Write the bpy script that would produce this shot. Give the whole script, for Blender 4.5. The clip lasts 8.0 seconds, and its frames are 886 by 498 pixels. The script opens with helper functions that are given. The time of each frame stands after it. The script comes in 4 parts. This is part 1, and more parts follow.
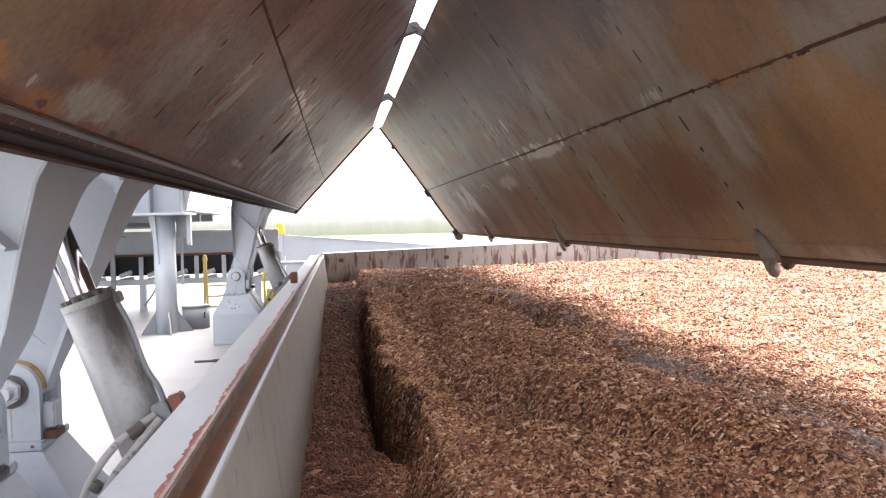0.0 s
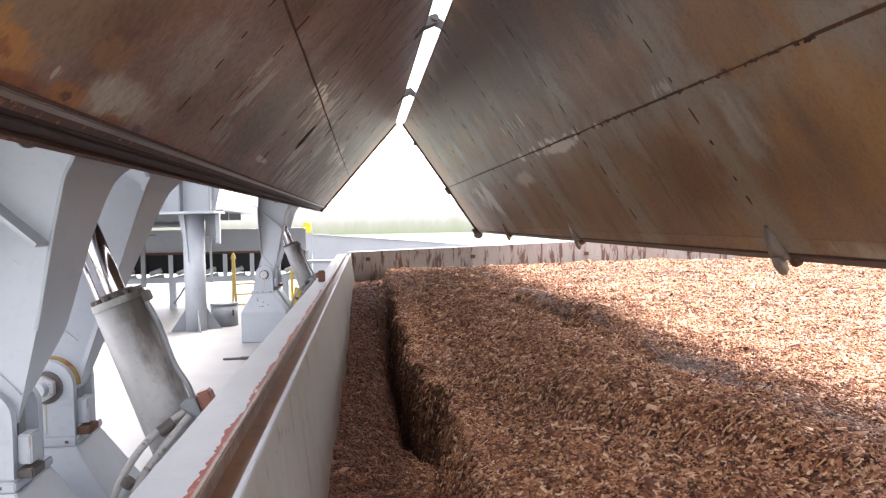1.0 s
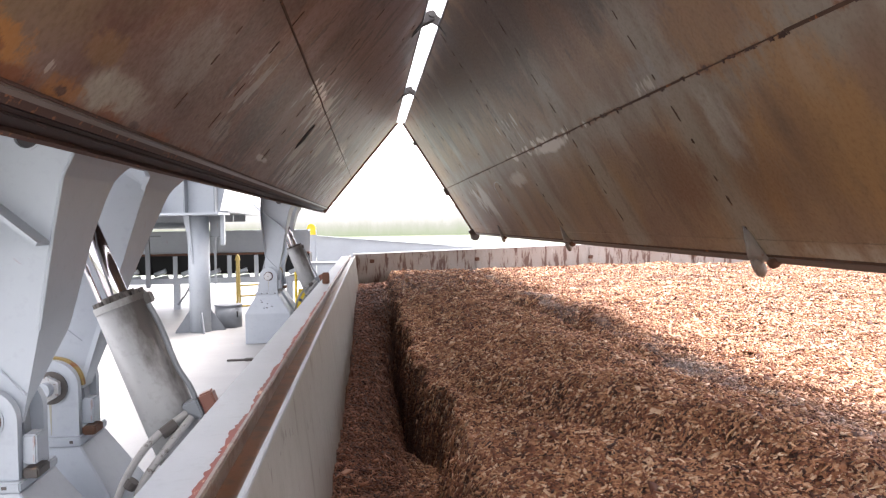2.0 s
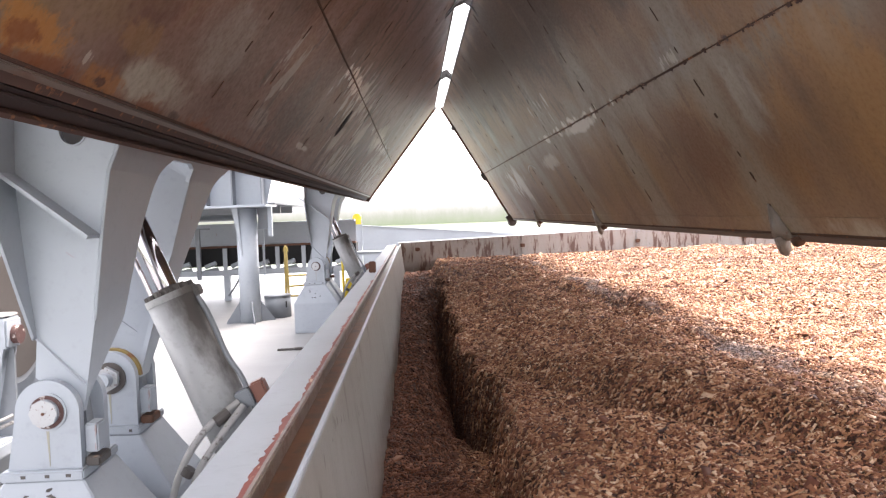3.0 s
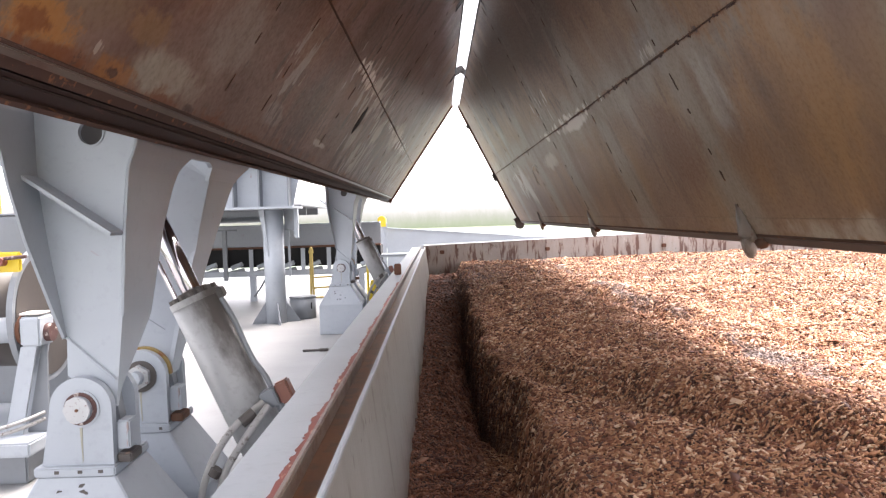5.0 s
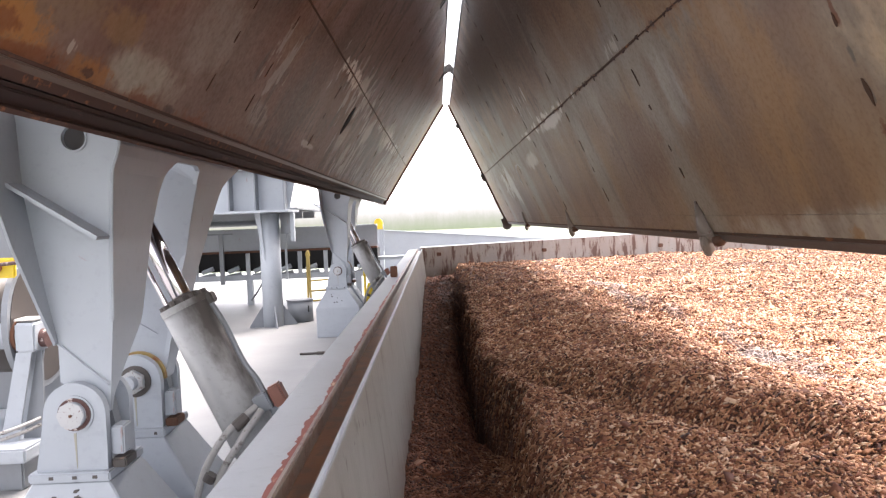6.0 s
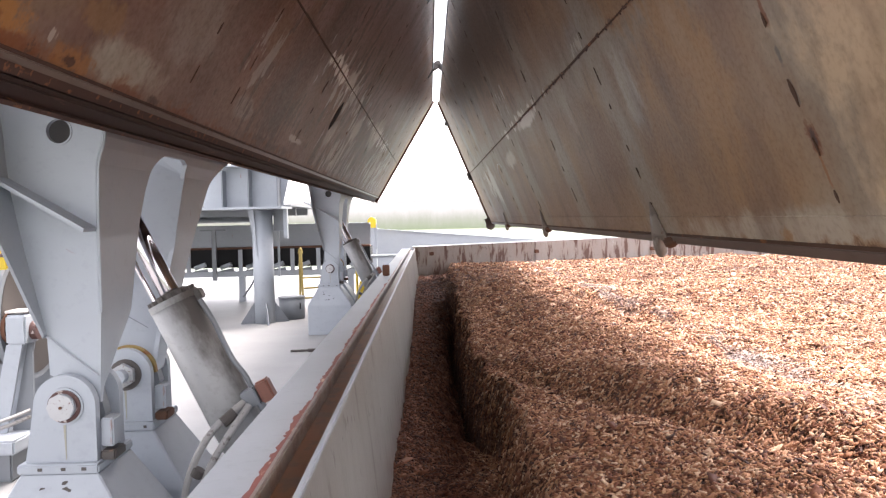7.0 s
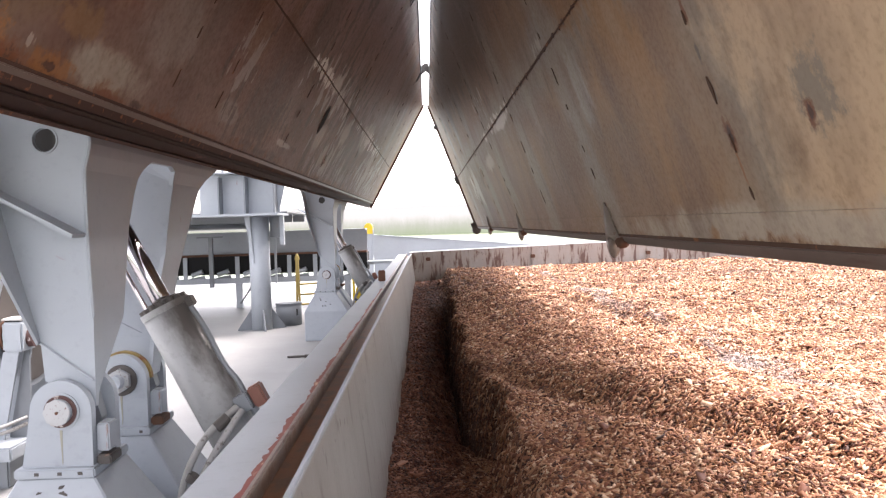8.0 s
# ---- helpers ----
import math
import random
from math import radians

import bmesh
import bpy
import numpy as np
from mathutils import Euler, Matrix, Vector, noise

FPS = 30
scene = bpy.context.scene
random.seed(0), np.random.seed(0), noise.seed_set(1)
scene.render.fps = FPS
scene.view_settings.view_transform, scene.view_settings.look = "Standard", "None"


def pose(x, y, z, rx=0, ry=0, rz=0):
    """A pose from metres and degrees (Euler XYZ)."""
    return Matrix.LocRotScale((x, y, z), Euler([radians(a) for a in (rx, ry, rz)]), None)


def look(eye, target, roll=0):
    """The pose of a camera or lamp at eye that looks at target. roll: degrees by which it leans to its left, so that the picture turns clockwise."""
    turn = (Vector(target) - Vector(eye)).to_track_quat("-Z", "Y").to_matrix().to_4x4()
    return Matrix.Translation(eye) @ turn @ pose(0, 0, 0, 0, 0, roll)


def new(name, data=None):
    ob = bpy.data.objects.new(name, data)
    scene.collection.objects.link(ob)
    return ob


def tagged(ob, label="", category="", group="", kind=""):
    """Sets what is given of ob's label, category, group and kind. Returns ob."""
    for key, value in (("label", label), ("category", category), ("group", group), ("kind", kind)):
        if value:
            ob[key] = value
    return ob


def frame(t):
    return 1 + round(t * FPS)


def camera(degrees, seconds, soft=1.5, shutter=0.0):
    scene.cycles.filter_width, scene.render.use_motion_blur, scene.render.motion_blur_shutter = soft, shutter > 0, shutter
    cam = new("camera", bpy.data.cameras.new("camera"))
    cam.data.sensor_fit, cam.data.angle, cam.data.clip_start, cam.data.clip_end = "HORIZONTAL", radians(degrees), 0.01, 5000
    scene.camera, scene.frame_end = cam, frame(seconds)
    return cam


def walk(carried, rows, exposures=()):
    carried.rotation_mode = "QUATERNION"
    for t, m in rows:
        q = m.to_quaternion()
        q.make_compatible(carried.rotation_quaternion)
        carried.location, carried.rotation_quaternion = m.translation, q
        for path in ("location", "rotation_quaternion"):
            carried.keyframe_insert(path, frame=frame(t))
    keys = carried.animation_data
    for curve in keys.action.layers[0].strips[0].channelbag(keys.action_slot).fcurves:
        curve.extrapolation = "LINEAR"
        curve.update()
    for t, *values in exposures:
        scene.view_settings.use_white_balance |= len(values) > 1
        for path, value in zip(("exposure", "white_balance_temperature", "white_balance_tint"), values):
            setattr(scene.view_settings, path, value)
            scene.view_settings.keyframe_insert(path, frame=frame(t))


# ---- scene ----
cam = camera(57.9, 8.0, soft=1.3)
PATH = [
    (0, (0.019, -0.597, 1.608), (0.274, 1.386, 1.538), -1.3),
    (0.5, (0.018, -0.597, 1.612), (0.261, 1.387, 1.543), -1.0),
    (1, (0.006, -0.592, 1.609), (0.197, 1.398, 1.538), -1.2),
    (1.2, (0.003, -0.594, 1.608), (0.167, 1.4, 1.547), -1.0),
    (2.3, (0.005, -0.598, 1.611), (0.19, 1.393, 1.545), -0.9),
    (2.5, (0.008, -0.601, 1.61), (0.157, 1.393, 1.542), -1.6),
    (3, (0.0, -0.599, 1.608), (0.068, 1.398, 1.515), -2.2),
    (3.5, (-0.002, -0.601, 1.607), (0.06, 1.395, 1.512), -1.9),
    (4, (-0.007, -0.611, 1.61), (0.038, 1.387, 1.516), -1.8),
    (4.5, (-0.017, -0.611, 1.609), (0.005, 1.386, 1.517), -1.9),
    (4.7, (-0.023, -0.61, 1.607), (-0.011, 1.388, 1.519), -1.7),
    (5.8, (0.002, -0.609, 1.61), (0.01, 1.39, 1.53), -2.2),
    (6, (0.001, -0.613, 1.608), (0.016, 1.386, 1.529), -2.3),
    (6.5, (0.006, -0.627, 1.605), (0.031, 1.371, 1.521), -1.5),
    (7, (0.009, -0.639, 1.606), (0.041, 1.359, 1.526), -1.3),
    (7.5, (0.025, -0.656, 1.602), (0.061, 1.342, 1.528), -1.6),
    (8, (0.034, -0.681, 1.601), (0.072, 1.318, 1.535), -1.7),
]
walk(cam, [(t, look(eye, target, roll)) for t, eye, target, roll in PATH], [(0, 2.68, 6700, 17), (4, 2.6, 6700, 17), (8, 2.44, 6700, 18)])

# ---- world, sun, exposure ----
world = bpy.data.worlds.new("overcast_sky")
scene.world = world
world.use_nodes = True
wn, wl = world.node_tree.nodes, world.node_tree.links
sky = wn.new("ShaderNodeTexSky")
sky.sky_type, sky.sun_disc = "NISHITA", False
sky.sun_elevation, sky.sun_rotation = radians(63.6), radians(47.7)
sky.air_density, sky.dust_density, sky.ozone_density = 1.0, 1.5, 1.0
pale = wn.new("ShaderNodeHueSaturation")
pale.inputs["Saturation"].default_value = 0.2
wl.new(sky.outputs[0], pale.inputs["Color"])
wl.new(pale.outputs[0], wn["Background"].inputs["Color"])
wn["Background"].inputs["Strength"].default_value = 0.15
sun_data = bpy.data.lights.new("sun", "SUN")
sun_data.energy, sun_data.angle, sun_data.color = 2.5, radians(35), (1.0, 0.96, 0.9)
sun = new("sun", sun_data)
sun.matrix_world = look((5.5, 5, 15), (0, 0, 0))


# ---- materials ----
def shader(name, rough=0.6, metal=0.0):
    m = bpy.data.materials.new(name)
    m.use_nodes = True
    b = m.node_tree.nodes["Principled BSDF"]
    b.inputs["Roughness"].default_value = rough
    b.inputs["Metallic"].default_value = metal
    return m, m.node_tree.nodes, m.node_tree.links, b


def noise_node(n, l, scale, detail=6, stretch=(1, 1, 1), rough=0.6, shift=0.0):
    tc = n.new("ShaderNodeTexCoord")
    mp = n.new("ShaderNodeMapping")
    mp.inputs["Scale"].default_value = stretch
    mp.inputs["Location"].default_value = (shift, shift * 0.7, shift * 1.3)
    t = n.new("ShaderNodeTexNoise")
    t.inputs["Scale"].default_value, t.inputs["Detail"].default_value = scale, detail
    t.inputs["Roughness"].default_value = rough
    l.new(tc.outputs["Object"], mp.inputs["Vector"])
    l.new(mp.outputs[0], t.inputs["Vector"])
    return t.outputs["Fac"]


def ramp(n, l, fac, stops):
    r = n.new("ShaderNodeValToRGB")
    while len(r.color_ramp.elements) < len(stops):
        r.color_ramp.elements.new(0.5)
    for e, (p, c) in zip(r.color_ramp.elements, stops):
        e.position = p
        e.color = (*c, 1) if len(c) == 3 else (c[0], c[0], c[0], 1)
    l.new(fac, r.inputs["Fac"])
    return r.outputs["Color"]


def mix(n, l, fac, a, b):
    x = n.new("ShaderNodeMix")
    x.data_type = "RGBA"
    if isinstance(fac, float):
        x.inputs[0].default_value = fac
    else:
        l.new(fac, x.inputs[0])
    for s, v in ((6, a), (7, b)):
        if isinstance(v, tuple):
            x.inputs[s].default_value = (*v, 1)
        else:
            l.new(v, x.inputs[s])
    return x.outputs[2]


def relief(n, l, b, height, strength=0.3, dist=0.01):
    bp = n.new("ShaderNodeBump")
    bp.inputs["Strength"].default_value, bp.inputs["Distance"].default_value = strength, dist
    l.new(height, bp.inputs["Height"])
    l.new(bp.outputs[0], b.inputs["Normal"])


def painted(name, colour, rust=0.0, rust_colour=(0.13, 0.045, 0.02), rough=0.45, streak=(3, 3, 0.6), grime=0.25, size=3.0):
    """Painted steel: two scales of tone, a little dirt, and rust that breaks through by the amount rust."""
    m, n, l, b = shader(name, rough)
    big = noise_node(n, l, 1.4, 4)
    fine = noise_node(n, l, 22, 8)
    c2 = tuple(v * (1 - grime) for v in colour)
    col = mix(n, l, ramp(n, l, big, ((0.35, (0,)), (0.7, (1,)))), colour, c2)
    col = mix(n, l, ramp(n, l, fine, ((0.55, (0,)), (0.85, (0.35,)))), col, tuple(v * 0.55 for v in colour))
    if rust > 0:
        spots = noise_node(n, l, size, 9, streak, 0.65, 3.1)
        edge = 0.74 - 0.32 * rust
        mask = ramp(n, l, spots, ((edge, (0,)), (edge + 0.06, (1,))))
        tone = mix(n, l, fine, rust_colour, tuple(min(1, v * 2.6) for v in rust_colour))
        col = mix(n, l, mask, col, tone)
    l.new(col, b.inputs["Base Color"])
    relief(n, l, b, fine, 0.15, 0.004)
    return m


def hatch_plating(name, dark, mid_tone, ochre, grey, frames_at, seam_at, patches, scrapes, creep):
    """Underside of a cover: grey coating kept along frames and seam, ochre and brown staining between, pale scuffs down the slope."""
    m, n, l, b = shader(name, 0.5)
    big = noise_node(n, l, 0.8, 5, (1, 0.8, 1), 0.55, 2.0)
    mid = noise_node(n, l, 2.0, 5, (0.8, 1.5, 1), 0.55, 5.0)
    streak = noise_node(n, l, 1.8, 5, (0.7, 2.0, 1), 0.52, 9.0)
    fine = noise_node(n, l, 45, 6)
    grain = noise_node(n, l, 9, 8, (1, 1.6, 1), 0.7, 1.0)
    fleck = noise_node(n, l, 28, 5, (1, 1, 1), 0.7, 4.0)
    tc = n.new("ShaderNodeTexCoord")
    sep = n.new("ShaderNodeSeparateXYZ")
    l.new(tc.outputs["Object"], sep.inputs[0])

    def calc(op, a, c, d=None):
        q = n.new("ShaderNodeMath")
        q.operation = op
        for k, v in enumerate((a, c, d)):
            if v is None:
                continue
            if isinstance(v, (int, float)):
                q.inputs[k].default_value = v
            else:
                l.new(v, q.inputs[k])
        return q.outputs[0]

    near = calc("PINGPONG", calc("SUBTRACT", sep.outputs["Y"], frames_at), 0.97)
    seam = calc("ABSOLUTE", calc("SUBTRACT", sep.outputs["X"], seam_at), 0)
    kept = calc("MINIMUM", near, calc("MULTIPLY", seam, 1.4))
    kept = calc("ADD", kept, calc("MULTIPLY_ADD", mid, 0.7, -0.35))
    col = ramp(n, l, big, ((0.30, dark), (0.46, mid_tone), (0.62, ochre)))
    col = mix(n, l, ramp(n, l, kept, ((0.10, (0.85,)), (0.34, (0,)))), col, grey)
    def spot(col, cx, cy, rx, ry, tone, most):
        dx = calc("DIVIDE", calc("SUBTRACT", sep.outputs["X"], cx), rx)
        dy = calc("DIVIDE", calc("SUBTRACT", sep.outputs["Y"], cy), ry)
        d = calc("SQRT", calc("ADD", calc("MULTIPLY", dx, dx), calc("MULTIPLY", dy, dy)), 0)
        small = max(rx, ry) < 0.2
        d = calc("ADD", d, calc("MULTIPLY_ADD", grain if small else mid, 2.6 if small else 1.8, -1.3 if small else -0.9))
        d = calc("ADD", d, calc("MULTIPLY_ADD", fleck if small else grain, 1.6 if small else 1.0, -0.8 if small else -0.5))
        return mix(n, l, ramp(n, l, d, ((0.6, (most,)), (1.0, (0,)))), col, tone)

    crisp = [p for p in patches if max(p[2], p[3]) < 0.2 or p[4] is WHITE or p[4] is SCAB]
    for p in patches:
        if p not in crisp:
            col = spot(col, *p)
    col = mix(n, l, ramp(n, l, mid, ((0.48, (0,)), (0.72, (0.5,)))), col, dark)
    col = mix(n, l, ramp(n, l, grain, ((0.5, (0,)), (0.75, (0.35,)))), col, tuple(v * 0.55 for v in ochre))
    col = mix(n, l, ramp(n, l, streak, ((0.58, (0,)), (0.74, (0.32,)))), col, tuple(min(1, v * 1.5) for v in grey))
    col = mix(n, l, ramp(n, l, streak, ((0.30, (0.45,)), (0.44, (0,)))), col, tuple(v * 0.75 for v in dark))
    col = mix(n, l, ramp(n, l, fine, ((0.5, (0,)), (0.9, (0.4,)))), col, tuple(v * 0.6 for v in dark))
    # scrapes that run down the slope, gathered in worn fields
    for k, (cx, cy, rx, ry, tone, low, most) in enumerate(scrapes):
        line = noise_node(n, l, 2.6, 4, (1.4, 3.2, 1) if ry > 1.2 else (1.5, 5.0, 1), 0.6, 11.0 + 3.7 * k)
        dx = calc("DIVIDE", calc("SUBTRACT", sep.outputs["X"], cx), rx)
        dy = calc("DIVIDE", calc("SUBTRACT", sep.outputs["Y"], cy), ry)
        d = calc("ADD", calc("MULTIPLY", dx, dx), calc("MULTIPLY", dy, dy))
        d = calc("SUBTRACT", line, calc("MULTIPLY", d, 0.16))
        col = mix(n, l, ramp(n, l, d, ((low, (0,)), (low + 0.035, (most,)))), col, tone)
    # rust that creeps in from an edge
    for k, (at, reach, tone, dark_tone) in enumerate(creep):
        lump = noise_node(n, l, 5.5, 9, (0.8, 1, 1), 0.72, 21.0 + 2.3 * k)
        off = calc("DIVIDE", calc("ABSOLUTE", calc("SUBTRACT", sep.outputs["X"], at), 0), reach)
        d = calc("SUBTRACT", lump, calc("MULTIPLY", off, 0.16))
        col = mix(n, l, ramp(n, l, d, ((0.44, (0,)), (0.54, (0.85,)))), col, tone)
        col = mix(n, l, ramp(n, l, d, ((0.53, (0,)), (0.58, (0.9,)))), col, dark_tone)
    for p in crisp:
        col = spot(col, *p)
    l.new(col, b.inputs["Base Color"])
    relief(n, l, b, big, 0.25, 0.03)
    l.new(ramp(n, l, fine, ((0.3, (0.38,)), (0.8, (0.65,)))), b.inputs["Roughness"])
    return m


def streaked(name, paint, rust, wash, stretch, edge, rough):
    """Old paint on an upright plate: run-off streaks, patches of rust, pale flakes."""
    m, n, l, b = shader(name, rough)
    field = noise_node(n, l, 0.9, 4, (1, 1, 0.4), 0.6, 4.0)
    run = noise_node(n, l, 1.6, 9, stretch, 0.66, 8.0)
    lump = noise_node(n, l, 6.5, 8, (1, 1, 0.6), 0.7, 2.0)
    fine = noise_node(n, l, 60, 5)
    col = mix(n, l, ramp(n, l, field, ((0.35, (0,)), (0.65, (0.6,)))), paint, wash)
    col = mix(n, l, ramp(n, l, run, ((0.46, (0,)), (0.64, (0.55,)))), col, wash)
    add = n.new("ShaderNodeMath")
    add.operation = "MULTIPLY_ADD"
    l.new(field, add.inputs[0])
    add.inputs[1].default_value = 0.3
    l.new(run, add.inputs[2])
    col = mix(n, l, ramp(n, l, add.outputs[0], ((edge + 0.15, (0,)), (edge + 0.2, (0.9,)))), col, rust)
    col = mix(n, l, ramp(n, l, lump, ((0.62, (0,)), (0.67, (0.85,)))), col, rust)
    col = mix(n, l, ramp(n, l, lump, ((0.30, (0.5,)), (0.36, (0,)))), col, tuple(min(1, v * 1.35) for v in paint))
    col = mix(n, l, ramp(n, l, fine, ((0.5, (0,)), (0.8, (0.4,)))), col, tuple(v * 0.5 for v in paint))
    speck = noise_node(n, l, 24, 3, (1, 1, 0.6), 0.5, 5.0)
    col = mix(n, l, ramp(n, l, speck, ((0.66, (0,)), (0.70, (0.9,)))), col, tuple(v * 0.7 for v in rust))
    l.new(col, b.inputs["Base Color"])
    relief(n, l, b, lump, 0.3, 0.006)
    return m


def chip_material(name, per_piece):
    m, n, l, b = shader(name, 0.75)
    if per_piece:
        g = n.new("ShaderNodeNewGeometry")
        fac = g.outputs["Random Per Island"]
    else:
        tc = n.new("ShaderNodeTexCoord")
        v = n.new("ShaderNodeTexVoronoi")
        v.inputs["Scale"].default_value = 75
        l.new(tc.outputs["Object"], v.inputs["Vector"])
        s = n.new("ShaderNodeSeparateColor")
        l.new(v.outputs["Color"], s.inputs[0])
        fac = s.outputs[0]
        relief(n, l, b, v.outputs["Distance"], 0.8, 0.03)
    col = ramp(n, l, fac, ((0.0, (0.038, 0.011, 0.006)), (0.2, (0.16, 0.052, 0.025)), (0.55, (0.345, 0.150, 0.073)), (0.85, (0.54, 0.30, 0.165)), (1.0, (0.72, 0.53, 0.37))))
    # a line of weathered grey chips under the drip edge of the open cover
    pos = n.new("ShaderNodeTexCoord")
    sep = n.new("ShaderNodeSeparateXYZ")
    l.new(pos.outputs["Object"], sep.inputs[0])
    off = n.new("ShaderNodeMath")
    off.operation = "SUBTRACT"
    l.new(sep.outputs["X"], off.inputs[0])
    off.inputs[1].default_value = 1.94
    size = n.new("ShaderNodeMath")
    size.operation = "ABSOLUTE"
    l.new(off.outputs[0], size.inputs[0])
    dull = noise_node(n, l, 1.1, 7, (1.6, 0.7, 1), 0.72, 7.0)
    line = n.new("ShaderNodeMath")
    line.operation = "MULTIPLY_ADD"
    l.new(size.outputs[0], line.inputs[0])
    line.inputs[1].default_value = -0.75
    l.new(dull, line.inputs[2])
    col = mix(n, l, ramp(n, l, line.outputs[0], ((0.42, (0,)), (0.56, (0.75,)))), col, (0.24, 0.215, 0.215))
    # shade of the trench along the coaming, painted into the chip colour
    trench_mask = n.new("ShaderNodeMath")
    trench_mask.operation = "MULTIPLY_ADD"
    l.new(noise_node(n, l, 2.4, 6, (1, 1, 1), 0.6, 13.0), trench_mask.inputs[0])
    trench_mask.inputs[1].default_value = 0.45
    l.new(sep.outputs["X"], trench_mask.inputs[2])
    trench_shade = n.new("ShaderNodeMix")
    trench_shade.data_type, trench_shade.blend_type = "RGBA", "MULTIPLY"
    l.new(ramp(n, l, trench_mask.outputs[0], ((0.40, (1,)), (0.62, (0,)))), trench_shade.inputs[0])
    l.new(col, trench_shade.inputs[6])
    trench_shade.inputs[7].default_value = (0.36, 0.25, 0.22, 1)
    col = trench_shade.outputs[2]
    damp = noise_node(n, l, 0.8, 5)
    col = mix(n, l, ramp(n, l, damp, ((0.35, (0.35,)), (0.55, (0,)))), col, (0.085, 0.032, 0.018))
    # bed coloured darker, which puts shade into the gaps between loose chips
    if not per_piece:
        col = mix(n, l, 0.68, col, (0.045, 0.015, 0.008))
    l.new(col, b.inputs["Base Color"])
    return m


GREY = painted("grey_paint", (0.345, 0.375, 0.41), 0.14, grime=0.12)
GREY_DARK = painted("shop_grey_paint", (0.19, 0.205, 0.225), 0.15, grime=0.2)
DECK = painted("deck_paint", (0.25, 0.25, 0.248), 0.2, (0.28, 0.13, 0.09), 0.5, (1, 1, 1), 0.15)
COAMING_IN = streaked("scraped_coaming_paint", (0.27, 0.262, 0.245), (0.085, 0.062, 0.046), (0.16, 0.145, 0.125), (2, 3.6, 1.0), 0.60, 0.3)
COAMING_FAR = streaked("rust_streaked_paint", (0.35, 0.335, 0.318), (0.095, 0.042, 0.03), (0.24, 0.17, 0.135), (5, 1, 0.8), 0.535, 0.55)
SEAL_BAR = painted("worn_bar", (0.21, 0.16, 0.13), 0.72, (0.06, 0.03, 0.02), 0.34, (1.5, 1, 1.5), 0.5, 10.0)
CAST = painted("worn_cast_steel", (0.26, 0.21, 0.175), 0.45, (0.09, 0.05, 0.035), 0.5, (6, 6, 6), 0.3)
MAROON = painted("old_dark_rust", (0.075, 0.032, 0.028), 0.5, (0.25, 0.22, 0.20), 0.6, (9, 9, 9))
RUST = painted("rusted_steel", (0.12, 0.05, 0.027), 0.6, (0.05, 0.025, 0.015), 0.8)
RUST_WET = painted("wet_rusted_channel", (0.13, 0.048, 0.014), 0.72, (0.03, 0.016, 0.009), 0.42, (1.6, 1, 1.6), 0.5, 9.0)
RUST_RED = painted("red_primer", (0.25, 0.065, 0.05), 0.5, (0.30, 0.20, 0.14), 0.6, (6, 1.5, 6), 0.4)
WELD = painted("rusty_weld", (0.075, 0.036, 0.02), 0.5, (0.14, 0.05, 0.015), 0.8)
SCUFF = painted("scuffed_bare_paint", (0.58, 0.55, 0.52), 0.3, (0.17, 0.12, 0.095), 0.5, (3, 9, 3))
OCHRE, RUSTY, WHITE, BARE, PLUM = (0.27, 0.140, 0.052), (0.15, 0.045, 0.012), (0.56, 0.52, 0.48), (0.27, 0.245, 0.22), (0.085, 0.046, 0.038)
SCAB, TAN = (0.05, 0.02, 0.012), (0.19, 0.095, 0.05)
